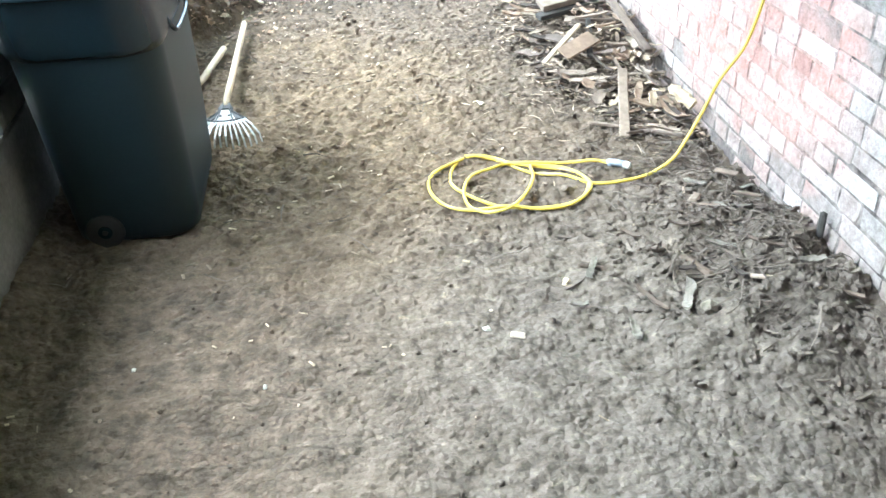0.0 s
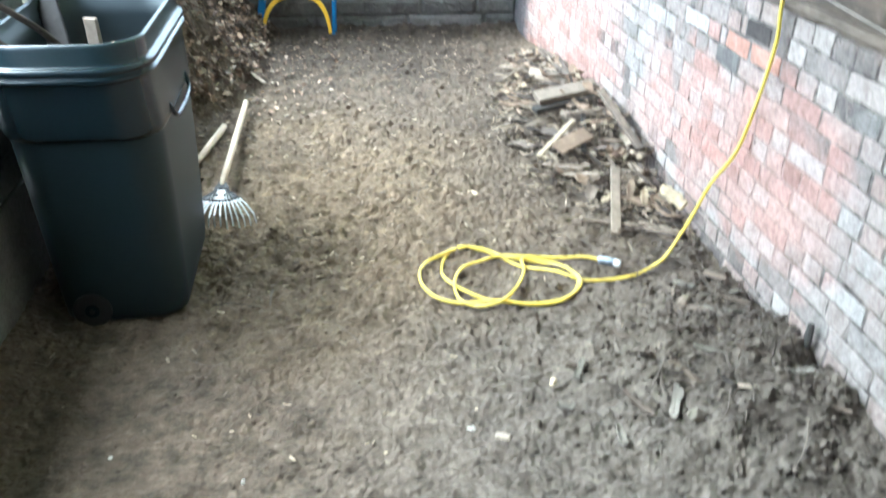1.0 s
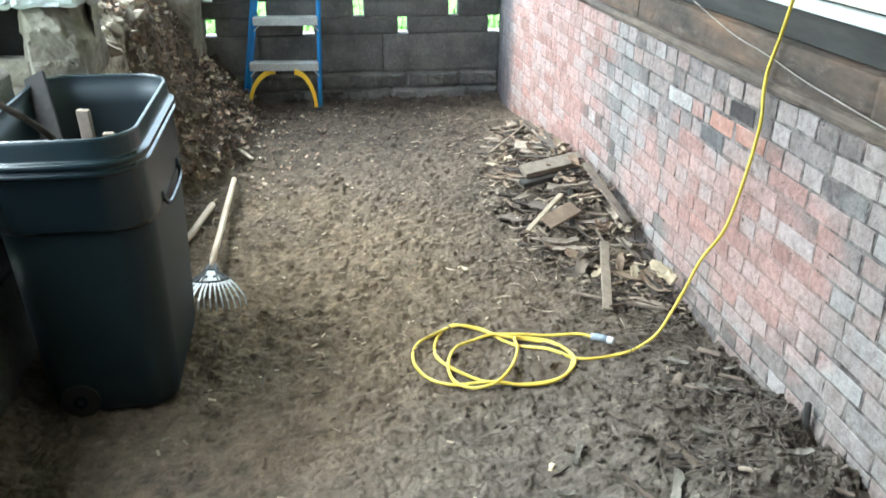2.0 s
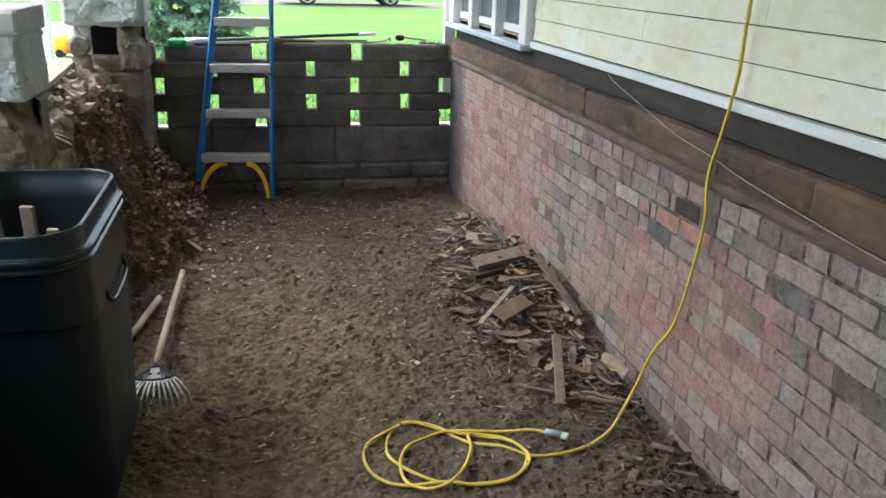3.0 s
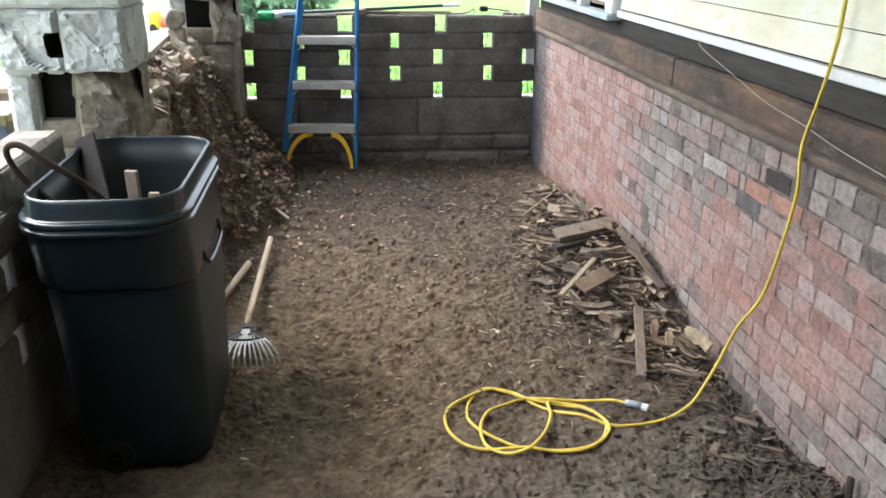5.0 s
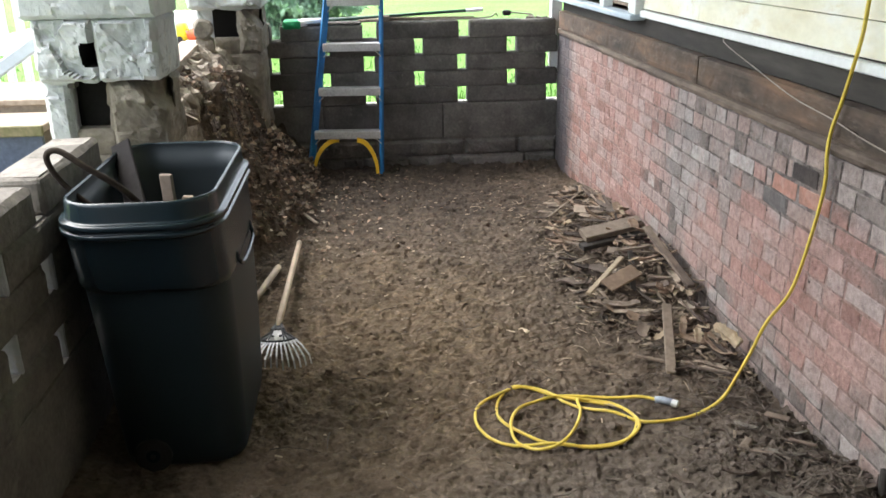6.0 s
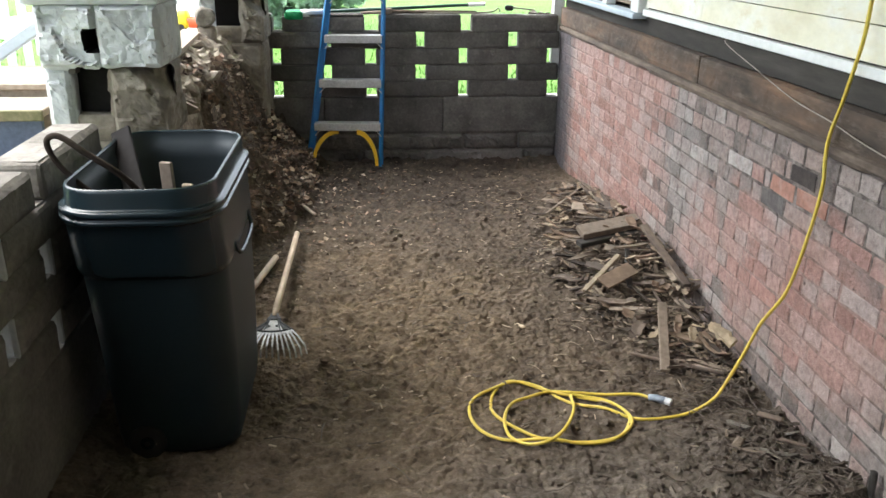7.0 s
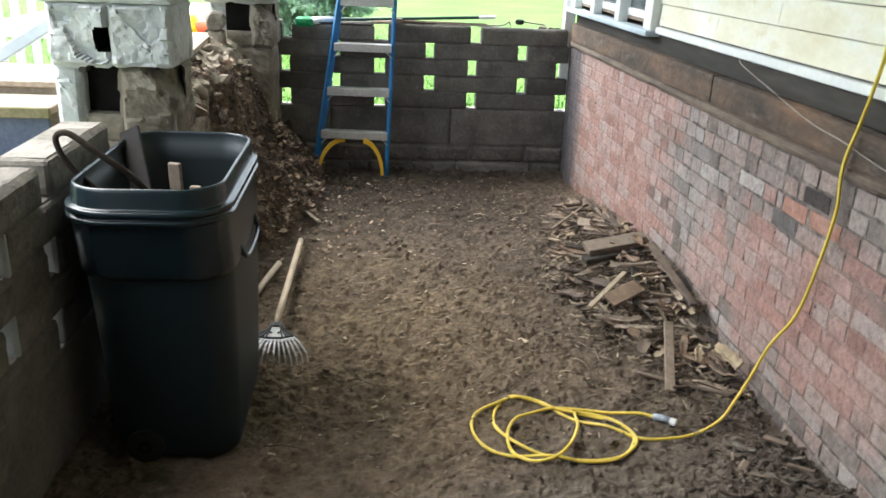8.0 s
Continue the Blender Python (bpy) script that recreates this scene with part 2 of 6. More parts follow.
BIN_BODY.node_tree.nodes["Principled BSDF"].inputs["Specular IOR Level"].default_value = 0.3
# darker copy of the bin wall plastic, shade of the inside painted in
BIN_SHADED = surface("shaded_bin_plastic", (0.007, 0.013, 0.016), (0.009, 0.0165, 0.0205), (0.012, 0.021, 0.026), 4, 120, 0.5, bump=0.12, depth=0.001, spread=0.4, grain=0.25)
BIN = surface("dark_green_plastic", (0.009, 0.016, 0.019), (0.011, 0.0205, 0.026), (0.014, 0.025, 0.032), 3, 120, 0.27, bump=0.12, depth=0.001, spread=0.4, grain=0.2)
RUBBER = surface("black_rubber", (0.012, 0.012, 0.012), (0.018, 0.018, 0.018), (0.03, 0.028, 0.026), 8, 90, 0.7)
CORD = surface("yellow_cord_jacket", (0.68, 0.50, 0.06), (0.76, 0.58, 0.09), (0.82, 0.65, 0.14), 9, 60, 0.45, bump=0.1, depth=0.001, grain=0.3)
PLUG = surface("blue_clear_plastic", (0.22, 0.27, 0.36), (0.32, 0.38, 0.48), (0.5, 0.56, 0.64), 40, 120, 0.3, bump=0.1)
PANE_BACKING = surface("grey_blue_backing", (0.20, 0.225, 0.26), (0.25, 0.28, 0.32), (0.30, 0.33, 0.37), 6, 40, 0.7)
PLUG_WHITE = surface("white_plastic", (0.7, 0.72, 0.75), (0.78, 0.8, 0.82), (0.85, 0.86, 0.88), 20, 90, 0.35, bump=0.1, grain=0.2)
BLUE = surface("blue_fibreglass", (0.015, 0.14, 0.38), (0.02, 0.18, 0.46), (0.03, 0.22, 0.52), 5, 60, 0.45, bump=0.15, depth=0.001, grain=0.2)
ALU = surface("dull_aluminium", (0.42, 0.41, 0.40), (0.52, 0.51, 0.50), (0.62, 0.61, 0.60), 9, 80, 0.45, 0.35, bump=0.2, depth=0.001)
YELLOW = surface("yellow_plastic", (0.72, 0.42, 0.02), (0.80, 0.48, 0.03), (0.85, 0.54, 0.05), 5, 60, 0.45, bump=0.15, depth=0.001, grain=0.2)
SIDING = surface("cream_siding_paint", (0.70, 0.65, 0.48), (0.78, 0.74, 0.60), (0.80, 0.79, 0.73), 3.2, 30, 0.55, bump=0.15, depth=0.002, stretch=(1, 0.8, 1.6), stain=(0.68, 0.60, 0.43), grain=0.2, spread=0.16)
WHITE_PAINT = surface("white_trim_paint", (0.70, 0.71, 0.71), (0.78, 0.79, 0.79), (0.83, 0.84, 0.84), 4, 40, 0.5, bump=0.15, depth=0.002, grain=0.2)
SILL_PAINT = surface("pale_blue_sill_paint", (0.36, 0.43, 0.50), (0.44, 0.51, 0.58), (0.52, 0.585, 0.65), 4, 40, 0.5, bump=0.2, depth=0.002, grain=0.2)
BEAM = surface("brown_sill_timber", (0.040, 0.031, 0.026), (0.092, 0.064, 0.047), (0.185, 0.108, 0.066), 5.0, 26, 0.88, bump=0.8, stretch=(1, 0.42, 1.5), stain=(0.155, 0.122, 0.096), spread=0.22)
BEAM_GREY = surface("greyed_timber", (0.065, 0.05, 0.041), (0.13, 0.098, 0.076), (0.21, 0.16, 0.12), 5, 30, 0.9, bump=0.8, stretch=(1, 0.4, 1.8), stain=(0.07, 0.05, 0.038), spread=0.2)
BEAM_DARK = surface("dark_timber", (0.022, 0.019, 0.017), (0.04, 0.035, 0.031), (0.075, 0.066, 0.058), 4, 26, 0.9, bump=0.6, stretch=(1, 0.25, 1.6))
OLD_WOOD = wood_material("old_board", [(0.17, 0.132, 0.103), (0.26, 0.208, 0.16), (0.33, 0.268, 0.21), (0.21, 0.16, 0.122)], 0.85)
SCRAP = wood_material("scrap_wood", [(0.06, 0.046, 0.036), (0.14, 0.108, 0.083), (0.23, 0.18, 0.138), (0.34, 0.272, 0.205), (0.50, 0.40, 0.30), (0.10, 0.077, 0.06), (0.18, 0.135, 0.10)], 0.9, island=True)
DRY_BARK = wood_material("dry_bark", [(0.20, 0.14, 0.098), (0.30, 0.215, 0.155), (0.38, 0.285, 0.21), (0.25, 0.165, 0.115)], 0.9, bump=0.8)
DARK_STRIP = wood_material("dark_rotten_wood", [(0.045, 0.034, 0.028), (0.08, 0.06, 0.048), (0.11, 0.083, 0.065)], 0.9, bump=0.7)
PALE_STRIP = wood_material("pale_torn_wood", [(0.40, 0.31, 0.21), (0.34, 0.275, 0.20), (0.48, 0.38, 0.26)], 0.85)
SPLINTER = wood_material("fresh_splintered_wood", [(0.58, 0.46, 0.31), (0.66, 0.55, 0.40)], 0.8)
HANDLE = wood_material("ash_handle", [(0.55, 0.43, 0.31), (0.60, 0.49, 0.37)], 0.55, (1, 0.2, 1))
STEEL = surface("galvanised_steel", (0.36, 0.36, 0.355), (0.46, 0.46, 0.455), (0.58, 0.58, 0.57), 15, 90, 0.4, 0.5, bump=0.1, depth=0.001)
BLACK_STEEL = surface("black_steel", (0.015, 0.015, 0.016), (0.025, 0.025, 0.026), (0.05, 0.048, 0.046), 12, 90, 0.5, 0.3, bump=0.1)
WIRE = surface("grey_wire", (0.26, 0.22, 0.19), (0.34, 0.29, 0.25), (0.42, 0.36, 0.32), 12, 90, 0.6)
LAWN = surface("lawn_grass", (0.06, 0.15, 0.016), (0.085, 0.20, 0.022), (0.12, 0.25, 0.034), 0.6, 30, 0.9, bump=0.9, depth=0.02)
BLADE = surface("grass_blades", (0.065, 0.16, 0.018), (0.09, 0.21, 0.026), (0.13, 0.26, 0.038), 1.2, 40, 0.7, bump=0.1)
CONCRETE = surface("pale_concrete", (0.36, 0.335, 0.30), (0.44, 0.41, 0.375), (0.52, 0.49, 0.45), 2, 40, 0.9, bump=0.3)
SPRUCE = surface("blue_spruce_needles", (0.24, 0.36, 0.25), (0.40, 0.56, 0.42), (0.60, 0.74, 0.60), 3, 40, 0.8, bump=0.2)
CAR_PAINT = surface("dark_brown_car_paint", (0.02, 0.014, 0.012), (0.03, 0.02, 0.017), (0.04, 0.028, 0.024), 2, 40, 0.25, bump=0.0)
ALLOY = surface("silver_alloy", (0.6, 0.6, 0.6), (0.68, 0.68, 0.68), (0.74, 0.74, 0.74), 6, 40, 0.35, 0.4, bump=0.05)
BARK = surface("bark", (0.05, 0.036, 0.026), (0.09, 0.066, 0.048), (0.15, 0.115, 0.085), 6, 40, 0.95, bump=0.8)
VINE = surface("dry_vine_bark", (0.022, 0.016, 0.013), (0.038, 0.028, 0.022), (0.07, 0.052, 0.04), 10, 60, 0.9, bump=0.6)
LOG = surface("grey_log_bark", (0.09, 0.078, 0.065), (0.17, 0.15, 0.125), (0.28, 0.25, 0.21), 10, 40, 0.95, bump=0.9, depth=0.01)
CEILING = surface("porch_ceiling_paint", (0.30, 0.29, 0.27), (0.36, 0.35, 0.33), (0.42, 0.41, 0.39), 1.5, 30, 0.7, bump=0.2)
GREEN = surface("green_bristles", (0.0, 0.24, 0.075), (0.005, 0.33, 0.11), (0.02, 0.42, 0.15), 20, 200, 0.6, bump=0.6)
DARK_GREEN = surface("dark_green_enamel", (0.01, 0.045, 0.03), (0.015, 0.06, 0.04), (0.025, 0.08, 0.055), 10, 60, 0.4)
TOY_YELLOW = surface("toy_yellow", (0.85, 0.62, 0.02), (0.9, 0.68, 0.03), (0.92, 0.72, 0.05), 6, 50, 0.4)
TOY_RED = surface("toy_red", (0.70, 0.09, 0.03), (0.78, 0.12, 0.04), (0.82, 0.15, 0.06), 6, 50, 0.4)
TOY_GREEN = surface("toy_green", (0.05, 0.42, 0.12), (0.08, 0.5, 0.16), (0.12, 0.58, 0.2), 6, 50, 0.4)
NAVY = surface("slate_blue_paint", (0.035, 0.05, 0.085), (0.05, 0.07, 0.115), (0.07, 0.095, 0.15), 5, 40, 0.6)
MOSSY = surface("mossy_board", (0.07, 0.08, 0.03), (0.13, 0.12, 0.06), (0.2, 0.17, 0.1), 9, 50, 0.9, bump=0.5)
TWIG = wood_material("dusty_roots", [(0.07, 0.055, 0.044), (0.12, 0.096, 0.078), (0.18, 0.148, 0.122), (0.10, 0.08, 0.066), (0.145, 0.117, 0.095)], 0.9, island=True)
LEAF = wood_material("dry_leaves", [(0.09, 0.062, 0.047), (0.19, 0.127, 0.09), (0.28, 0.187, 0.132), (0.40, 0.285, 0.21), (0.58, 0.49, 0.40), (0.07, 0.05, 0.04), (0.15, 0.099, 0.072)], 0.75, island=True, bump=0.1)


for m in (POCKET_SHADE, DARK_WOOD, VINE):
    m.node_tree.nodes["Principled BSDF"].inputs["Specular IOR Level"].default_value = 0.15


def glass_material():
    m, nt, b = nodes_of("window_glass", 0.05)
    b.inputs["Base Color"].default_value = (0.55, 0.6, 0.62, 1)
    b.inputs["Transmission Weight"].default_value = 0.85
    b.inputs["IOR"].default_value = 1.45
    return m


GLASS = glass_material()


# ---- mesh tools ----
def put(name, verts, faces, material, parent=None, label="", smooth=False, kind=""):
    me = bpy.data.meshes.new(name)
    me.from_pydata([tuple(v) for v in verts], [], faces)
    me.materials.append(material)
    if smooth:
        me.shade_smooth()
    ob = new(name, me)
    if parent is not None:
        ob.parent = parent
        ob.matrix_parent_inverse = Matrix.Translation(-parent.location)
    return tagged(ob, label, kind=kind)


def thing(name, at, label, category, group="", kind=""):
    ob = new(name)
    ob.location = at
    ob.empty_display_size = 0.05
    return tagged(ob, label, category, group, kind)


def part(name, geo, material, parent, label="", smooth=False, kind=""):
    return put(name, geo[0], geo[1], material, parent, label, smooth, kind)


def join(*geos):
    verts, faces = [], []
    for v, f in geos:
        n = len(verts)
        verts.extend(v)
        faces.extend([tuple(i + n for i in q) for q in f])
    return verts, faces


def turned(geo, m):
    return [m @ Vector(v) for v in geo[0]], geo[1]


def block(size, edge=0.004, at=(0, 0, 0)):
    """A box with chamfered edges, centred."""
    hx, hy, hz = (s / 2 for s in size)
    e = min(edge, hx * 0.8, hy * 0.8, hz * 0.8)
    verts, ids = [], {}
    for sx in (-1, 1):
        for sy in (-1, 1):
            for sz in (-1, 1):
                for a in range(3):
                    p = [sx * (hx - e), sy * (hy - e), sz * (hz - e)]
                    p[a] = (sx * hx, sy * hy, sz * hz)[a]
                    ids[sx, sy, sz, a] = len(verts)
                    verts.append(Vector(p) + Vector(at))
    faces = []
    s2 = (-1, 1)
    for s in s2:
        faces.append([ids[s, a, b, 0] for a, b in ((-1, -1), (1, -1), (1, 1), (-1, 1))][::s])
        faces.append([ids[a, s, b, 1] for a, b in ((-1, -1), (1, -1), (1, 1), (-1, 1))][::-s])
        faces.append([ids[a, b, s, 2] for a, b in ((-1, -1), (1, -1), (1, 1), (-1, 1))][::s])
    for a in s2:
        for b in s2:
            faces.append([ids[a, b, -1, 0], ids[a, b, 1, 0], ids[a, b, 1, 1], ids[a, b, -1, 1]][:: a * b])
            faces.append([ids[a, -1, b, 0], ids[a, 1, b, 0], ids[a, 1, b, 2], ids[a, -1, b, 2]][:: -a * b])
            faces.append([ids[-1, a, b, 1], ids[1, a, b, 1], ids[1, a, b, 2], ids[-1, a, b, 2]][:: a * b])
            for c in s2:
                faces.append([ids[a, b, c, 0], ids[a, b, c, 1], ids[a, b, c, 2]][:: a * b * c])
    return verts, [tuple(f) for f in faces]


def span(x0, x1, y0, y1, z0, z1, edge=0.004):
    return block((x1 - x0, y1 - y0, z1 - z0), edge, ((x0 + x1) / 2, (y0 + y1) / 2, (z0 + z1) / 2))


def cleft(p, scale):
    """Small tilted planes, as on split stone."""
    q = p * scale
    d, pts = noise.voronoi(q)
    return (noise.cell_vector(pts[0] * 5.1) - Vector((0.5, 0.5, 0.5))).dot(q - pts[0])


def rough_block(x0, x1, y0, y1, z0, z1, bulge=0.02, cell=0.03, seed=0, edge=0.02, flank=1.0):
    """A rock-faced block: a cut box whose faces swell and break unevenly."""
    c = Vector(((x0 + x1) / 2, (y0 + y1) / 2, (z0 + z1) / 2))
    h = Vector((x1 - x0, y1 - y0, z1 - z0)) / 2
    n = [max(2, round(2 * k / cell)) for k in h]
    verts, faces, ids = [], [], {}

    def vert(i, j, k):
        if (i, j, k) not in ids:
            u = Vector((2 * i / n[0] - 1, 2 * j / n[1] - 1, 2 * k / n[2] - 1))
            p = Vector((u.x * h.x, u.y * h.y, u.z * h.z))
            d = [max(0.0, h[a] - abs(p[a])) for a in range(3)]
            d.sort()
            inner = min(1.0, d[1] / (edge * 2.2))
            far = Vector((seed * 7.3, seed * 3.1, 0))
            s = p + c + far
            w = 0.45 * noise.noise(s * 6) + 1.35 * cleft(s, 8) + 0.35 * cleft(s, 21) + 0.12 * noise.noise(s * 46)
            out = Vector([math.copysign(1, u[a]) if abs(abs(u[a]) - 1) < 1e-6 else 0 for a in range(3)])
            out.normalize()
            out.x *= flank
            out.z *= flank
            q = p - out * edge * (1 - inner) * 0.8 + out * bulge * (0.5 + w) * inner
            ids[i, j, k] = len(verts)
            verts.append(c + q)
        return ids[i, j, k]

    for a in range(3):
        b1, b2 = (a + 1) % 3, (a + 2) % 3
        for side in (0, n[a]):
            for i in range(n[b1]):
                for j in range(n[b2]):
                    q = []
                    for di, dj in ((0, 0), (1, 0), (1, 1), (0, 1)):
                        t = [0, 0, 0]
                        t[a], t[b1], t[b2] = side, i + di, j + dj
                        q.append(vert(*t))
                    faces.append(tuple(q if side else q[::-1]))
    return verts, faces


def tube(points, radius, sides=8, ends=True, taper=None):
    pts = [Vector(p) for p in points]
    verts, faces = [], []
    up = Vector((0.13, 0.21, 1)).normalized()
    for i, p in enumerate(pts):
        d = (pts[min(i + 1, len(pts) - 1)] - pts[max(i - 1, 0)]).normalized()
        s = d.cross(up)
        if s.length < 0.05:
            s = d.cross(Vector((1, 0, 0)))
        s.normalize()
        u = s.cross(d).normalized()
        r = radius if taper is None else radius + (taper - radius) * i / (len(pts) - 1)
        for k in range(sides):
            a = 2 * math.pi * k / sides
            verts.append(p + (s * math.cos(a) + u * math.sin(a)) * r)
    for i in range(len(pts) - 1):
        for k in range(sides):
            k2 = (k + 1) % sides
            faces.append((i * sides + k, (i + 1) * sides + k, (i + 1) * sides + k2, i * sides + k2))
    if ends:
        faces.append(tuple(range(sides)))
        faces.append(tuple(reversed(range((len(pts) - 1) * sides, len(pts) * sides))))
    return verts, faces


def smooth_line(points, steps=8):
    """A Catmull-Rom line through the points."""
    p = [Vector(q) for q in points]
    p = [2 * p[0] - p[1]] + p + [2 * p[-1] - p[-2]]
    out = []
    for i in range(1, len(p) - 2):
        for k in range(steps):
            t = k / steps
            a, b, c, d = p[i - 1 : i + 3]
            out.append(0.5 * (2 * b + (c - a) * t + (2 * a - 5 * b + 4 * c - d) * t * t + (3 * b - a - 3 * c + d) * t**3))
    return out + [p[-2]]


def ring(cx, cy, hx, hy, r, z, n=5):
    """A rounded rectangle at height z."""
    out = []
    for qx, qy, a0 in ((1, 1, 0), (-1, 1, 90), (-1, -1, 180), (1, -1, 270)):
        for k in range(n + 1):
            a = radians(a0 + 90 * k / n)
            out.append(Vector((cx + qx * (hx - r) + r * math.cos(a), cy + qy * (hy - r) + r * math.sin(a), z)))
    return out


def loft(rings, close_first=False, close_last=False):
    n = len(rings[0])
    verts = [v for r in rings for v in r]
    faces = [(i * n + k, i * n + (k + 1) % n, (i + 1) * n + (k + 1) % n, (i + 1) * n + k) for i in range(len(rings) - 1) for k in range(n)]
    if close_first:
        faces.append(tuple(reversed(range(n))))
    if close_last:
        faces.append(tuple(range((len(rings) - 1) * n, len(rings) * n)))
    return verts, faces


G = 1.618
ICO = [Vector(v).normalized() for v in ((-1, G, 0), (1, G, 0), (-1, -G, 0), (1, -G, 0), (0, -1, G), (0, 1, G), (0, -1, -G), (0, 1, -G), (G, 0, -1), (G, 0, 1), (-G, 0, -1), (-G, 0, 1))]
ICO_FACES = [(0, 11, 5), (0, 5, 1), (0, 1, 7), (0, 7, 10), (0, 10, 11), (1, 5, 9), (5, 11, 4), (11, 10, 2), (10, 7, 6), (7, 1, 8), (3, 9, 4), (3, 4, 2), (3, 2, 6), (3, 6, 8), (3, 8, 9), (4, 9, 5), (2, 4, 11), (6, 2, 10), (8, 6, 7), (9, 8, 1)]


def lump(at, r, rng, flat=0.7):
    """A small crumbly clod."""
    at = Vector(at)
    sx, sy = rng.uniform(0.75, 1.3), rng.uniform(0.75, 1.3)
    return [at + Vector((v.x * sx, v.y * sy, v.z * flat)) * r * rng.uniform(0.75, 1.2) for v in ICO], ICO_FACES


def splinter(length, width, thick, rng, bend=0.1, jag=0.3, steps=9, twist=0.3, blunt=0.25):
    """A broken strip of wood or bark along y: torn ends, uneven edges, bent and twisted."""
    ph, rows = rng.uniform(0, 50), []
    lean = rng.uniform(-0.15, 0.15)
    for k in range(steps + 1):
        u = k / steps
        y = (u - 0.5) * length
        w = width / 2 * (1 + jag * noise.noise(Vector((ph, u * 5, 0))))
        tip = min(1.0, blunt + 5 * min(u, 1 - u))
        a = twist * (u - 0.5) * 2
        z = bend * length * (4 * (u - 0.5) ** 2 - 0.4) + 0.15 * width * noise.noise(Vector((ph + 9, u * 6, 1)))
        x = lean * y + 0.25 * width * noise.noise(Vector((ph + 4, u * 4, 2)))
        cup = 0.18 * w
        rows.append([Vector((x + sx * w * tip * math.cos(a), y + rng.uniform(-0.3, 0.3) * length / steps * (k in (0, steps)), z + sx * w * tip * math.sin(a) + cup * abs(sx) + sz * thick / 2)) for sx, sz in ((-1, -1), (0, -1), (1, -1), (1, 1), (0, 1), (-1, 1))])
    return loft(rows, True, True)


def stone(size, rng):
    """A broken stone with flat cleft faces."""
    bm = bmesh.new()
    for k in range(13):
        d = Vector((rng.gauss(0, 1), rng.gauss(0, 1), rng.gauss(0, 1))).normalized()
        bm.verts.new(Vector((d.x * size[0], d.y * size[1], d.z * size[2])) * rng.uniform(0.8, 1.1))
    bmesh.ops.convex_hull(bm, input=bm.verts)
    bmesh.ops.delete(bm, geom=[v for v in bm.verts if not v.link_faces], context="VERTS")
    bm.verts.index_update()
    geo = [v.co.copy() for v in bm.verts], [tuple(v.index for v in f.verts) for f in bm.faces]
    bm.free()
    return geo


# ---- soil floor of the dug-out porch ----
WALL_X, BACK_Y, LEFT_X = 1.404, 6.0, -0.938
BRICK_TOP = 0.948


def bell(v, c, w):
    return math.exp(-(((v - c) / w) ** 2))


def clump(x, y, scale, share, tall):
    """Scattered flat-topped clods, each with its own height."""
    d, pts = noise.voronoi(Vector((x * scale, y * scale, 0.37)))
    h = noise.cell(pts[0] * 3.7 + Vector((0.5, 0.5, 0.5)))
    if abs(h) > share:
        return 0.0
    u = max(0.0, min(1.0, (d[1] - d[0]) / 0.35))
    return tall * (0.35 + 0.65 * abs(h) / share) * u * u * (3 - 2 * u)


def bank(x, y):
    """Height of the heap of soil and leaves thrown against the left parapet."""
    along = max(0.0, min(1.0, (y - 3.66) / 0.6))
    if along <= 0:
        return 0.0
    p = Vector((x, y, 0))
    back = max(0.0, min(1.0, (4.75 - y) / 0.55))
    toe = -0.30 - 0.30 * back + 0.07 * noise.noise(p * 2.6) + 0.035 * noise.noise(p * 7)
    u = toe - x
    if u <= 0:
        return 0.0
    v = max(0.0, u - 0.36 + 0.22 * back)
    h = (0.95 + 0.5 * back) * u + 2.1 * v + 0.06 * noise.noise(p * 6.5) * min(1.0, 5 * u) + 0.045 * noise.noise(p * 13 + Vector((0, 0, 4))) * min(1.0, 5 * u)
    top = 0.86 + 0.05 * noise.noise(p * 5) - 0.22 * max(0.0, min(1.0, (y - 4.9) / 0.9))
    return along * max(0.0, min(top, h))


def soil_height(x, y):
    p = Vector((x, y, 0))
    z = 0.018 * noise.noise(p * 2.2) - 0.008 + 0.012 * noise.noise(p * 6) + 0.010 * noise.noise(p * 13)
    trod = 0.35 + 0.65 * max(0.0, min(1.0, (y - 1.6) / 0.9))
    z += trod * (clump(x, y, 17, 0.24, 0.012) + clump(x, y, 36, 0.42, 0.012) + 0.010 * noise.noise(p * 38))
    # the rake has drawn shallow furrows across
    z += 0.006 * noise.noise(Vector((x * 5, y * 19, 2)))
    left = bank(x, y)
    z += left
    # loose soil thrown up along the brick wall
    near = bell(x, 1.34, 0.42) * bell(y, 1.80, 0.46)
    z += 0.12 * near * (1 + 0.45 * noise.noise(p * 6))
    z += 0.10 * bell(x, 1.32, 0.24) * bell(y, 3.55, 0.85) * (1 + 0.4 * noise.noise(p * 6))
    z += 0.05 * bell(x, 1.40, 0.25) * bell(y, 5.0, 0.7)
    z += 0.045 * bell(x, LEFT_X, 0.08) + 0.03 * bell(y, 6.0, 0.15)
    rough = 0.8 * near + min(1.0, left * 8)
    if rough > 0.03:
        z += rough * (0.034 * noise.fractal(p * 14, 0.9, 2.2, 4) + clump(x, y, 24, 0.45, 0.022))
    return z


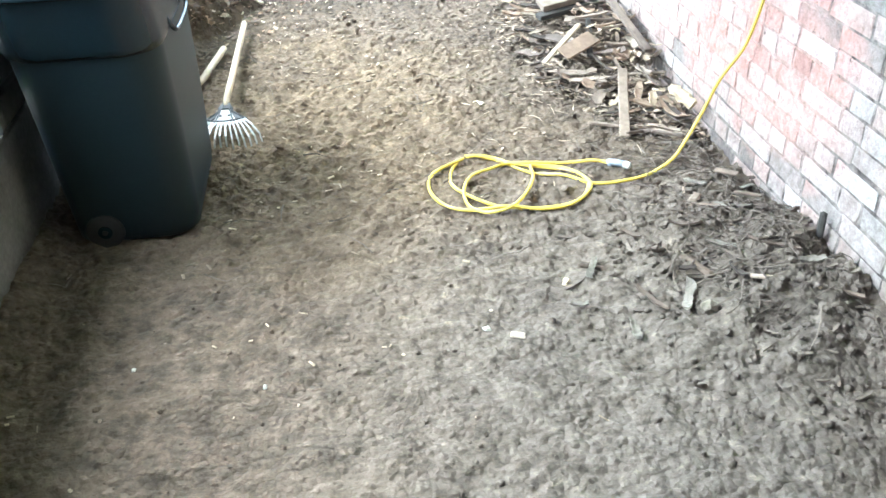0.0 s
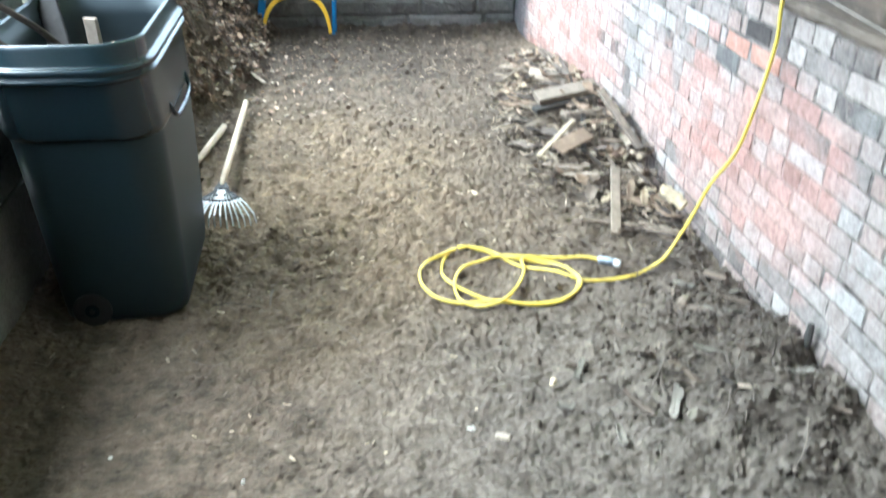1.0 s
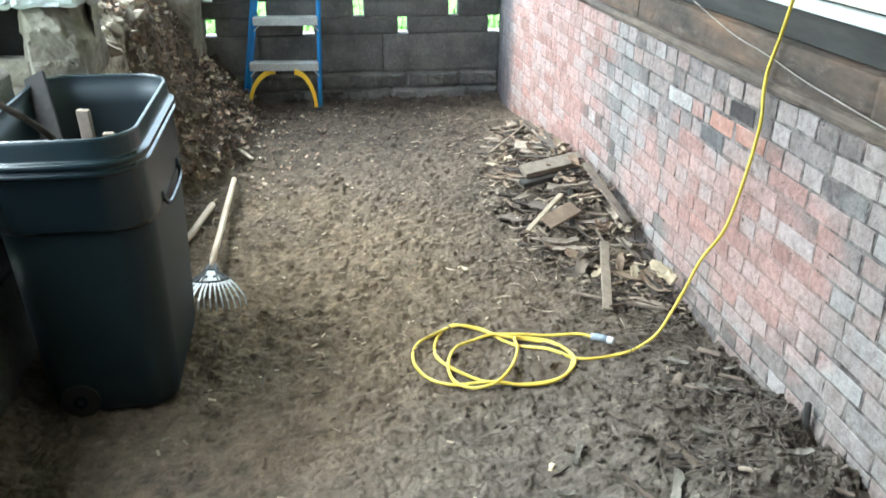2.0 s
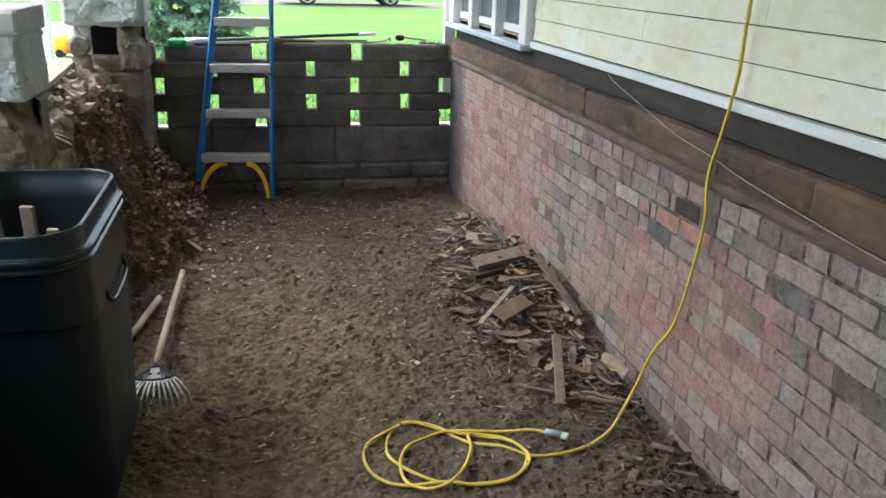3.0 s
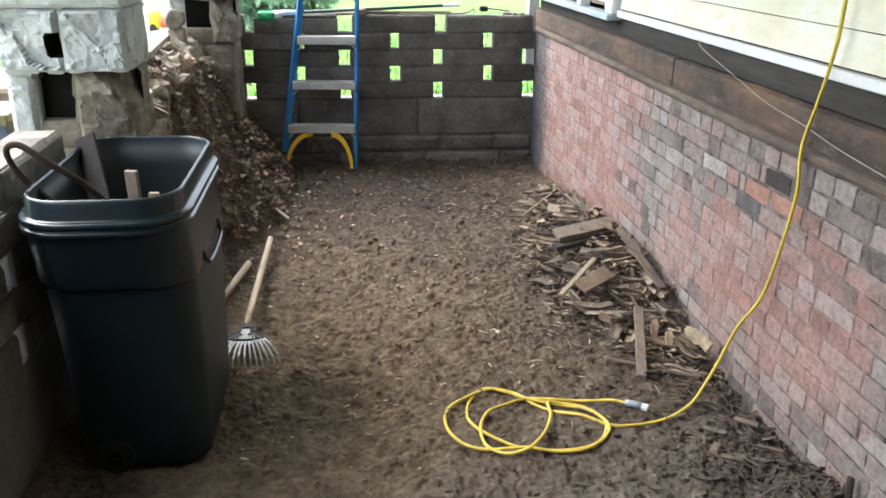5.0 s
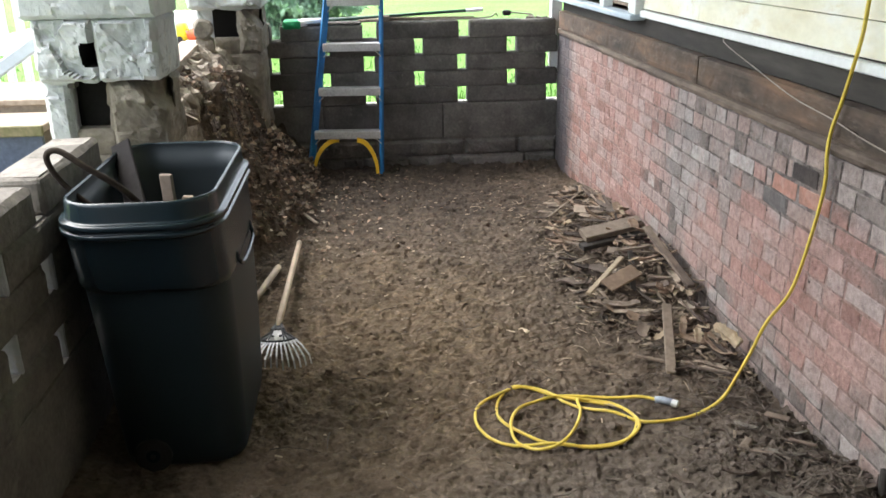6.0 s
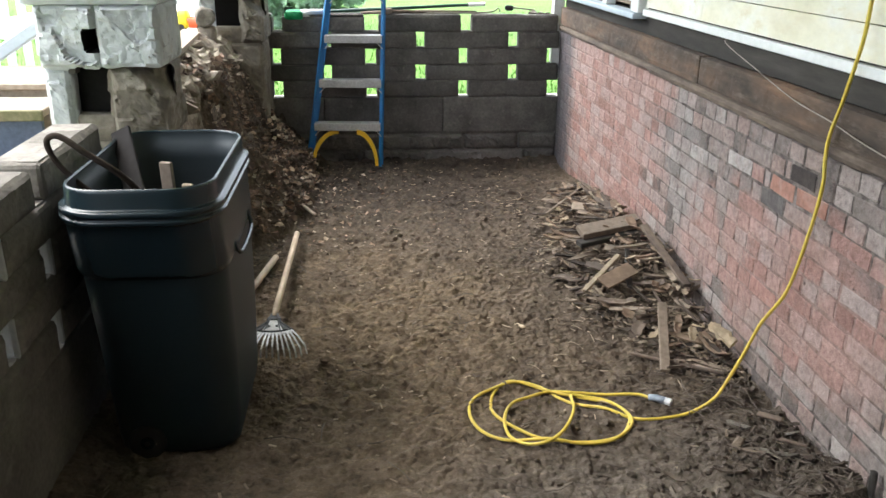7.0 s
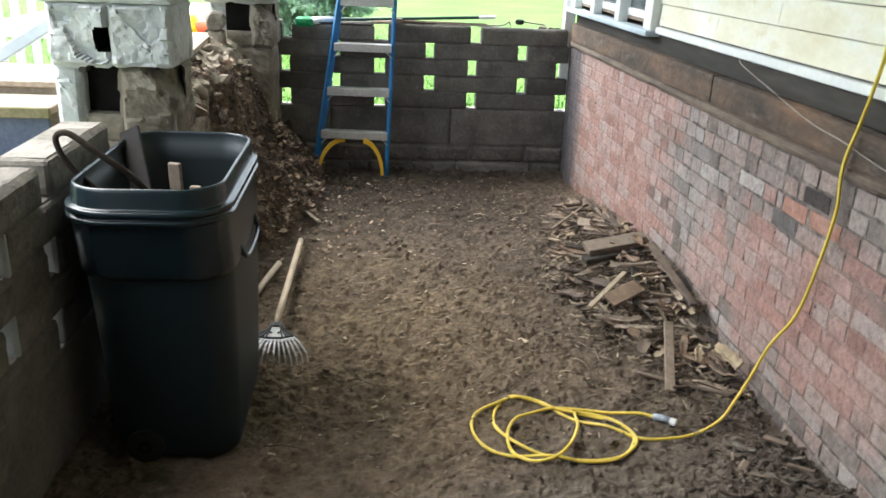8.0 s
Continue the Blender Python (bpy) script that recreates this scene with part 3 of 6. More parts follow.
def soil_floor():
    xs = np.arange(-1.06, 1.47, 0.0085)
    ys = np.concatenate([np.arange(-2.6, 0.9, 0.07), np.arange(0.9, 4.4, 0.0085), np.arange(4.4, 6.08, 0.013)])
    verts = [(x, y, soil_height(x, y)) for y in ys for x in xs]
    w = len(xs)
    faces = [(j * w + i, j * w + i + 1, (j + 1) * w + i + 1, (j + 1) * w + i) for j in range(len(ys) - 1) for i in range(w - 1)]
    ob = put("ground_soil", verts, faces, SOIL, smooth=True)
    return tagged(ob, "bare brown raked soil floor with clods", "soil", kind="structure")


soil_floor()


def outside_ground():
    """The lawn round the porch, out to the horizon, with the porch cut out of it."""
    g = 0.2
    x0, x1, y0, y1, far = -1.25, 1.46, -2.7, 6.12, 600
    verts = [(x0, y0, g), (x1, y0, g), (x1, y1, g), (x0, y1, g), (-far, -far, g), (far, -far, g), (far, far, g), (-far, far, g)]
    faces = [(4, 5, 1, 0), (5, 6, 2, 1), (6, 7, 3, 2), (7, 4, 0, 3)]
    tagged(put("ground", verts, faces, LAWN), "bright green mown lawn beyond the walls", "lawn", kind="structure")
    tagged(put("pavement", *span(-4.5, 4.0, 6.35, 7.55, 0.1, 0.225, 0.01), CONCRETE), "pale concrete garden path along the wall", "path", kind="structure")
    tagged(put("pavement_side", *span(-4.5, -1.5, 0.5, 6.3, 0.1, 0.22, 0.01), CONCRETE), "pale concrete path beside the porch", "path", kind="structure")
    tagged(put("pavement_patio", *span(-2.9, -1.75, 7.6, 12.0, 0.1, 0.222, 0.01), CONCRETE), "pale concrete garden path to the patio", "path", kind="structure")
    tagged(put("pavement_yard", *span(-6.0, -2.4, 12.05, 20.0, 0.1, 0.222, 0.01), CONCRETE), "pale tan paved yard", "patio", kind="structure")
    tagged(put("road", *span(-30.0, 30.0, 29.2, 33.0, 0.1, 0.215, 0.01), CAP_BLOCK), "pale concrete driveway behind the lawn", "driveway", kind="structure")


outside_ground()


def grass():
    rng = random.Random(4)
    verts, faces = [], []
    for i in range(9000):
        y = 7.6 + 9 * rng.random() ** 1.5
        x = rng.uniform(-4.5, 2.5) * (y / 10)
        a, h = rng.uniform(0, 6.28), rng.uniform(0.03, 0.075)
        dx, dy = 0.006 * math.cos(a), 0.006 * math.sin(a)
        lx, ly = rng.uniform(-0.03, 0.03), rng.uniform(-0.03, 0.03)
        n = len(verts)
        verts += [(x - dx, y - dy, 0.2), (x + dx, y + dy, 0.2), (x + lx, y + ly, 0.2 + h)]
        faces.append((n, n + 1, n + 2))
    tagged(put("grass", verts, faces, BLADE), "short green grass blades on the lawn", "grass", kind="stuff")


grass()


# ---- porch roof overhead, which no view reaches but which keeps the place in shade ----
tagged(put("ceiling", *span(-1.45, 1.42, -1.8, 6.2, 2.9, 3.0, 0.01), CEILING), "plain painted porch ceiling overhead", "ceiling", kind="structure")


# unseen wall, added to hold back light from behind the camera
tagged(put("added_wall_rear", *span(-1.6, 1.6, -1.9, -1.8, -0.1, 2.9, 0.01), CEILING), "plain unseen wall added behind the camera to block light", "wall", kind="structure")


# out of view, added to darken the ground at the near left
tagged(put("added_wall_side", *span(-1.16, -1.10, -1.8, 1.15, 0.99, 2.9, 0.01), CEILING), "plain unseen wall added at the near left to block light", "wall", kind="structure")


# ---- the house on the brick foundation ----
def house_wall():
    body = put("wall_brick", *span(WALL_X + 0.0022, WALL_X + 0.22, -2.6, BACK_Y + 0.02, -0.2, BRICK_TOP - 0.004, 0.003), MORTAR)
    tagged(body, "old pinkish brick foundation wall with grey residue", "brick wall", kind="structure")
    return body


BRICK_WALL = house_wall()


def sill_timber():
    t = thing("sill_timber", (1.41, 3.5, BRICK_TOP), "weathered brown timber sill on top of the brick wall", "timber", kind="structure")
    ledge = rough_block(1.390, 1.56, -2.6, 6.0, BRICK_TOP, 0.988, 0.004, 0.02, 71, 0.006)
    for v in ledge[0]:
        # the lower edge is eaten away here and there
        if v.z < 0.962 and v.x < 1.41:
            v.z += 0.016 * max(0.0, noise.noise(Vector((0, v.y * 5, 3)))) + 0.006 * noise.noise(Vector((0, v.y * 22, 9)))
    part("ledge", ledge, BEAM_GREY, t)
    ys = [-2.6, 0.4, 1.86, 3.42, 6.0]
    for i, (a, b) in enumerate(zip(ys, ys[1:])):
        part("beam", rough_block(1.401 - 0.003 * (i % 2), 1.56, a + 0.0005, b - 0.0005, 0.9905, 1.106 + 0.004 * (i % 2), 0.005, 0.022, 80 + i, 0.004), BEAM, t)
    # recessed strip, darker than the beam below
    part("dark_board", span(1.43, 1.56, -2.6, 6.0, 1.112, 1.24, 0.004), BEAM_DARK, t)


sill_timber()


def siding_wall():
    back = put("wall_house", *span(1.46, 1.60, -2.6, 6.0, 1.242, 3.4, 0.003), WHITE_PAINT)
    tagged(back, "cream clapboard house wall above the brick", "house wall", kind="structure")
    rng = random.Random(8)
    part("drip_edge", span(1.400, 1.458, -2.6, 4.22, 1.203, 1.236, 0.004), WHITE_PAINT, back, "white painted drip edge")
    step, z = 0.1045, 1.240
    row = 0
    while z < 3.15:
        h = step
        seams = [-2.6, rng.uniform(-1, 0.5), (3.50, 2.96, 2.2, 3.6, 2.6)[row % 5], 4.215]
        for a, b in zip(seams, seams[1:]):
            y0, y1 = a + 0.0012, b - 0.0012
            b0, b1 = z + 0.0045, z + h
            verts = [(1.415, y0, b0), (1.415, y1, b0), (1.423, y0, b1), (1.423, y1, b1), (1.46, y0, b0), (1.46, y1, b0), (1.46, y0, b1), (1.46, y1, b1)]
            faces = [(0, 2, 3, 1), (0, 1, 5, 4), (2, 6, 7, 3), (0, 4, 6, 2), (1, 3, 7, 5)]
            put("clapboard", verts, faces, SIDING, back)
        z += h
        row += 1
    return back


siding_wall()


def porch_window():
    w = thing("window_1", (1.42, 5.1, 1.2), "white painted window bank on a pale blue sill", "window", kind="structure")
    part("window_sill", span(1.352, 1.52, 4.225, 6.02, 1.184, 1.214, 0.005), SILL_PAINT, w, "pale blue painted sill")
    part("stop", span(1.43, 1.52, 4.225, 6.0, 1.215, 1.252, 0.004), OLD_WOOD, w)
    posts = ((4.225, 4.345), (4.80, 4.88), (5.36, 5.44), (5.88, 5.98))
    for y0, y1 in posts:
        part("window_frame", span(1.375, 1.48, y0, y1, 1.215, 2.7, 0.005), WHITE_PAINT, w)
    for (_, a), (b, _) in zip(posts, posts[1:]):
        part("pane", span(1.440, 1.446, a + 0.002, b - 0.002, 1.254, 2.7, 0.001), GLASS, w)
        part("sash", span(1.425, 1.439, a + 0.002, b - 0.002, 1.254, 1.295, 0.003), WHITE_PAINT, w)
        # backing added so the panes look grey-blue, not like the white wall
        part("pane_backing", span(1.450, 1.457, a + 0.002, b - 0.002, 1.254, 2.7, 0.001), PANE_BACKING, w, "grey-blue backing added to tint the glass")
    part("corner_board", span(1.352, 1.43, 6.03, 6.10, 0.6, 2.9, 0.004), WHITE_PAINT, w)


porch_window()


# ---- screen wall of blocks across the end ----
def back_wall():
    core = put("wall_end", *span(-0.95, WALL_X - 0.003, BACK_Y + 0.014, BACK_Y + 0.085, -0.15, 0.474, 0.002), BLOCK_MORTAR)
    tagged(core, "sooty grey screen wall of concrete blocks with openings", "block wall", kind="structure")
    rng = random.Random(3)

    def piece(x0, x1, z0, z1, rocky=False, k=0.0):
        if rocky:
            g = rough_block(x0, x1, BACK_Y - 0.004 + k, BACK_Y + 0.10, z0, z1, 0.030, 0.013, rng.randrange(99), 0.007)
            part("stone_block", g, BLOCK, core)
        else:
            d = rng.uniform(-0.005, 0.004)
            part("block", rough_block(x0, x1, BACK_Y + d, BACK_Y + 0.10 + d, z0, z1, 0.004, 0.016, rng.randrange(99), 0.003), BLOCK, core)

    for z0, z1, cuts in ((-0.06, 0.088, (-0.98, -0.52, -0.02, 0.62, 1.18, 1.414)), (0.094, 0.206, (-0.98, -0.70, 0.10, 0.72, 1.12, 1.414))):
        for a, b in zip(cuts, cuts[1:]):
            piece(a + 0.007, b - 0.007, z0, z1 - 0.004, True)
    for a, b in zip((-0.98, -0.30, 0.563, 1.414), (-0.30, 0.563, 1.414)):
        piece(a + 0.003, b - 0.003, 0.212, 0.476)
    h = 0.1145
    rows = [(0, (-0.617, 0.046, 0.709, 1.36)), (1, (-0.93, -0.264, 0.40, 1.07)), (2, (-0.617, 0.043, 0.706, 1.35)), (3, (-0.93, -0.27, 0.398, 1.066)), (4, (-0.60, 0.053, 0.722))]
    for r, holes in rows:
        z0 = 0.480 + r * h
        z1 = z0 + h - 0.004
        edges = [-1.0]
        for c in holes:
            w = 0.034 + rng.uniform(-0.004, 0.006)
            if r == 4 and abs(c - 0.045) < 0.01:
                w = 0.05
            edges += [c - w, c + w]
        edges.append((1.403, 1.40, 1.403, 1.40, 1.38)[r])
        for a, b in zip(edges[::2], edges[1::2]):
            if b - a > 0.02:
                piece(a, b, z0, z1 - (0.012 if r == 4 and a < -0.2 else 0))
                bed = rough_block(a + 0.004, b - 0.004, BACK_Y + 0.006, BACK_Y + 0.092, z1 - 0.004, z1 + 0.007, 0.006, 0.011, rng.randrange(99), 0.003)
                part("mortar_bed", bed, BLOCK_MORTAR, core)
    return core


back_wall()


# ---- left parapet of pierced blocks ----
def left_wall():
    core = put("wall_left", *span(LEFT_X - 0.16, LEFT_X, -2.6, 3.27, -0.2, 0.374, 0.006), WALL_BLOCK)
    tagged(core, "weathered grey pierced block parapet with white-painted openings", "block wall", kind="structure")
    rng = random.Random(5)
    h = 0.1135
    for r in range(5):
        z0 = 0.376 + r * h
        z1 = z0 + h - 0.003
        first = (2.37 if r % 2 == 0 else 2.05) - 0.66 * 5
        holes = [first + 0.66 * k for k in range(8)]
        edges = [-2.6] + [e for c in holes if -2.5 < c < (3.2 if r < 3 else 2.9) for e in (c - 0.042, c + 0.040)] + [3.27 if r < 3 else 2.965]
        for a, b in zip(edges[::2], edges[1::2]):
            if b - a < 0.03:
                continue
            d = rng.uniform(-0.004, 0.004)
            x0, x1 = LEFT_X - 0.15, LEFT_X + d
            geo = span(x0, x1, a, b, z0, z1, 0.006) if b < 1.2 else rough_block(x0, x1, a, b, z0, z1, 0.010, 0.014, r * 17 + round(a * 10), 0.007, 1.0)
            ob = part("block", geo, WALL_BLOCK if r < 4 else CAP_BLOCK, core)
            if r < 4 and a > -2.5:
                # the reveals of the openings still carry their white paint
                part("painted_reveal", rough_block(x0 - 0.004, x1 - 0.005, a - 0.012, a + 0.004, z0 - 0.004, z1 + 0.003, 0.003, 0.012, r + 3, 0.004), WHITE_STONE, ob, "white painted reveal")
            part("mortar_bed", span(x0 + 0.01, x1 - 0.012, a + 0.02, b - 0.02, z1 - 0.004, z1 + 0.004, 0.001), WALL_BLOCK, core)
    # beyond the pier: a broken rubble parapet behind the bank of soil
    g = rough_block(-1.14, -0.86, 3.60, 5.62, -0.1, 0.95, 0.03, 0.016, 6, 0.01)
    for v in g[0]:
        if v.z > 0.55 and v.x > -0.99:
            v.z -= 0.75 * (v.x + 0.99) * (0.6 + 0.8 * noise.noise(v * 4)) + 0.03 * abs(noise.noise(v * 22))
        if v.z > 0.5:
            v.z += 0.022 * noise.fractal(v * 16, 0.9, 2.2, 4)
            v.x += 0.02 * noise.noise(v * 13)
    far = put("wall_left_far", *g, RUBBLE)
    tagged(far, "rough broken stone parapet behind the soil bank", "stone wall", kind="structure")


left_wall()


# ---- rock-faced piers ----
def pier(x0, x1, y0, y1, label, pocket, top, seed, notch=None):
    """Blocks laid round the open pocket of a floor joist, painted white above."""
    px0, px1, pz0, pz1 = pocket
    t = thing("stone_pier", ((x0 + x1) / 2, (y0 + y1) / 2, 0), label, "pier", "porch piers")
    zb = pz1 + 0.006
    part("footing", rough_block(x0 + 0.01, x1 + 0.005, y0, y1, -0.1, pz0 - 0.10, 0.025, 0.02, seed, 0.012, 0.6), STONE, t)
    if notch:
        part("stone_block", rough_block(x0 - 0.005, px0, y0 - 0.005, y1, pz0 - 0.12, pz1 + 0.004, 0.022, 0.010, seed + 1, 0.008, 0.4), WHITE_STONE, t, "white painted rock-faced block")
    else:
        part("stone_block", rough_block(x0, px0, y0 + 0.08, y1, pz0 - 0.12, pz1 + 0.004, 0.012, 0.014, seed + 1, 0.008, 0.4), WHITE_STONE, t, "white painted rock-faced block")
    low = rough_block(px1, x1 + 0.012, y0 - 0.002, y1, pz0 - 0.10, pz1 + 0.004, 0.042, 0.010, seed + 2, 0.010, 0.5)
    for v in low[0]:
        # broken upper corner
        gone = max(0.0, (v.z - (zb - 0.085)) + 0.9 * (v.x - (x1 - 0.03)))
        if v.y < y0 + 0.12:
            v.y += min(0.09, 1.6 * gone)
            v.x -= min(0.03, 0.5 * gone)
    part("stone_block", low, STONE, t, "bare brown rock-faced block")
    part("stone_block", rough_block(px0 - 0.01, px1 + 0.01, y0 + 0.006, y1, pz0 - 0.11, pz0, 0.012, 0.014, seed + 8, 0.008, 0.3), STONE, t)
    # shallow near-black fill stands in for the pocket's deep shade
    part("pocket_back", span(px0 - 0.01, px1 + 0.01, y0 + 0.06, y1 - 0.02, pz0 - 0.004, pz1 + 0.002, 0.002), POCKET_SHADE, t, "near-black fill painted as the shade in the joist pocket")
    if notch:
        nx0, nx1, nz0, nz1 = notch
        # dark brown strip at the slot, upper left of the pocket
        part("pocket_back", span(px0 - 0.03, px0 + 0.02, y0 - 0.004, y0 + 0.05, pz1 - 0.022, pz1 + 0.004, 0.002), BEAM_DARK, t, "dark brown strip at the slot beside the pocket")
        mid = (nx0 + nx1) / 2
        for a, b, k in ((x0, nx1 - 0.008, 3), (nx1 - 0.006, x1 + 0.02, 4)):
            g = rough_block(a, b, y0 - 0.03, y1 + 0.02, zb, top, 0.036, 0.0075, seed + k, 0.006, 0.4)
            sunk = set()
            for n, v in enumerate(g[0]):
                u, w = (v.x - mid) / (nx1 - nx0) * 2, (v.z - (nz0 + nz1) / 2) / (nz1 - nz0) * 2
                if k == 3 and v.y < y0 + 0.09 and u > -1 and abs(w) < (1 if u > -0.6 else 0.8) and u * u + max(0.0, w) ** 4 < 1.35:
                    v.y = y0 + 0.10
                    sunk.add(n)
            ob = part("stone_block", g, WHITE_STONE, t, "white painted rock-faced block")
            # faces of the hole coloured near-black, its shade painted on
            ob.data.materials.append(POCKET_SHADE)
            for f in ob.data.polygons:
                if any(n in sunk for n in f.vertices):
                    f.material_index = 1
    else:
        part("stone_block", rough_block(x0 - 0.03, x1 + 0.03, y0 - 0.03, y1 + 0.02, zb, top, 0.040, 0.012, seed + 3, 0.008, 0.4), WHITE_STONE, t, "white painted rock-faced block")
    part("cap_slab", rough_block(x0 - 0.035, x1 + 0.03, y0 - 0.045, y1 + 0.04, top + 0.004, top + 0.09, 0.012, 0.014, seed + 7, 0.006, 0.4), WHITE_STONE, t, "white painted cap slab")
    return t


pier(-1.20, -0.78, 3.28, 3.58, "rock-faced stone porch pier, upper blocks painted white", (-1.108, -0.970, 0.908, 1.088), 1.318, 11, (-1.036, -0.978, 1.152, 1.234))
pier(-1.06, -0.665, 5.60, 5.98, "rock-faced stone porch pier beside the end wall", (-0.945, -0.79, 1.01, 1.19), 1.44, 31)


# ---- rubbish bin with scrap ----
def wheeled_bin():
    t = thing("wheeled_bin", (-0.64, 2.65, 0), "dark green wheeled plastic bin without lid, full of scrap wood", "bin")
    # height, then left, right, front and back of the outline, and its corner radius
    def shell(levels):
        return [ring((x0 + x1) / 2, (y0 + y1) / 2, (x1 - x0) / 2, (y1 - y0) / 2, r, z, 9) for z, x0, x1, y0, y1, r in levels]

    low = [(0.0, -0.805, -0.45, 2.345, 2.93, 0.08), (0.012, -0.818, -0.437, 2.33, 2.945, 0.09), (0.06, -0.822, -0.432, 2.324, 2.95, 0.095), (0.35, -0.836, -0.425, 2.305, 2.97, 0.10), (0.625, -0.850, -0.425, 2.28, 2.995, 0.11)]
    up = [(0.625, -0.850, -0.425, 2.28, 2.995, 0.11), (0.634, -0.859, -0.418, 2.27, 3.005, 0.115), (0.65, -0.862, -0.420, 2.268, 3.008, 0.115), (0.72, -0.866, -0.424, 2.258, 3.02, 0.12), (0.80, -0.872, -0.428, 2.248, 3.035, 0.125)]
    part("body", loft(shell(low), True), BIN_BODY, t, smooth=True)
    part("collar", loft(shell(up)), BIN, t, smooth=True)
    x0, x1, y0, y1 = -0.872, -0.430, 2.248, 3.035
    lip = [(0.80, 0), (0.801, -0.010), (0.803, -0.014), (0.8155, -0.016), (0.817, -0.0145), (0.818, -0.0075), (0.826, -0.0065), (0.827, -0.012), (0.829, -0.0145), (0.842, -0.0135), (0.8435, -0.0115), (0.8445, -0.003), (0.846, 0.003), (0.850, 0.0045), (0.893, 0.0065), (0.899, 0.008), (0.9025, 0.0105), (0.904, 0.0135), (0.9025, 0.0165), (0.898, 0.018)]
    part("rim", loft(shell([(z, x0 + k, x1 - k, y0 + k, y1 - k, 0.135 - k) for z, k in lip])), BIN, t, smooth=True)
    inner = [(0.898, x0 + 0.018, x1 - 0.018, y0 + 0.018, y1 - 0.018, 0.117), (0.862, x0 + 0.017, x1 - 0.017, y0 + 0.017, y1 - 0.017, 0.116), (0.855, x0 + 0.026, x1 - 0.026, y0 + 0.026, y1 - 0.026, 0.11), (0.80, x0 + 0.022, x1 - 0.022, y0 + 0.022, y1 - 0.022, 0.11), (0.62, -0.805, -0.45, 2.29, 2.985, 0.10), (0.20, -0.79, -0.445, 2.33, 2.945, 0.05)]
    # inner wall takes the darker copy, so its shade is in the colour
    part("lining", loft(shell(inner), False, True), BIN_SHADED, t, smooth=True)
    for y in (2.334, 2.94):
        w = part("wheel", tube([(-0.712, y + d, 0.055) for d in (-0.022, -0.018, 0.018, 0.022)], 0.058, 20), RUBBER, t)
        part("hub", tube([(-0.712, y - 0.026, 0.055), (-0.712, y + 0.026, 0.055)], 0.022, 12), BIN, w)
    part("axle", tube([(-0.712, 2.305, 0.055), (-0.712, 2.965, 0.055)], 0.009, 8), RUBBER, t)
    part("grab_bar", tube(smooth_line([(-0.424, 2.50, 0.66), (-0.414, 2.505, 0.63), (-0.408, 2.54, 0.612), (-0.406, 2.66, 0.608), (-0.408, 2.78, 0.612), (-0.414, 2.815, 0.63), (-0.424, 2.82, 0.66)], 5), 0.007, 8), BIN, t)
    part("handle", tube(smooth_line([(-0.84, 2.42, 0.80), (-0.885, 2.44, 0.805), (-0.89, 2.64, 0.805), (-0.885, 2.85, 0.805), (-0.84, 2.87, 0.80)], 5), 0.013, 8), BIN, t)


wheeled_bin()


def slat(a, b, width, thick, material, name, label, category="board", spin=0.0, group="", edge=0.003):
    """A board between two points."""
    a, b = Vector(a), Vector(b)
    d = b - a
    m = Matrix.Translation((a + b) / 2) @ d.to_track_quat("Y", "Z").to_matrix().to_4x4() @ pose(0, 0, 0, 0, spin, 0)
    g = turned(block((width, d.length, thick), edge), m)
    c = (a + b) / 2
    ob = put(name, [v - c for v in g[0]], g[1], material)
    ob.location = c
    return tagged(ob, label, category, group)


slat((-0.685, 2.50, 0.62), (-0.85, 2.925, 0.925), 0.07, 0.016, DARK_WOOD, "scrap_board", "dark grey board leaning out of the bin", spin=-32)
slat((-0.61, 2.58, 0.45), (-0.620, 2.555, 0.905), 0.040, 0.016, OLD_WOOD, "scrap_board", "short brown board end standing in the bin", spin=5)
slat((-0.58, 2.64, 0.45), (-0.575, 2.62, 0.815), 0.034, 0.016, OLD_WOOD, "scrap_board", "short brown board end standing in the bin", spin=-20)


def bin_fill():
    rng = random.Random(12)
    gs = []
    for i in range(70):
        c = Vector((rng.uniform(-0.77, -0.50), rng.uniform(2.40, 2.90), rng.uniform(0.60, 0.69)))
        d = Vector((rng.uniform(-1, 1), rng.uniform(-1, 1), rng.uniform(-0.3, 0.3))).normalized() * rng.uniform(0.04, 0.12)
        m = Matrix.Translation(c) @ d.to_track_quat("Y", "Z").to_matrix().to_4x4()
        gs.append(turned(block((rng.uniform(0.015, 0.05), 2 * d.length, rng.uniform(0.006, 0.016)), 0.002), m))
    gs.append(span(-0.79, -0.49, 2.38, 2.92, 0.58, 0.605, 0.01))
    g = join(*gs)
    tagged(put("wood_scrap", *g, SCRAP), "broken dark wood scrap filling the bin", "wood scrap", kind="stuff")
    v = smooth_line([(-0.66, 2.62, 0.66), (-0.69, 2.53, 0.80), (-0.735, 2.46, 0.895), (-0.81, 2.43, 0.965), (-0.875, 2.43, 1.015), (-0.91, 2.43, 1.012), (-0.915, 2.43, 0.985), (-0.895, 2.44, 0.93), (-0.85, 2.45, 0.87), (-0.78, 2.47, 0.80), (-0.70, 2.52, 0.70)], 6)
    ob = put("dry_vine", *tube(v, 0.0105, 7, True, 0.008), VINE, smooth=True)
    tagged(ob, "bent brown dry vine hanging over the bin rim", "vine")


bin_fill()


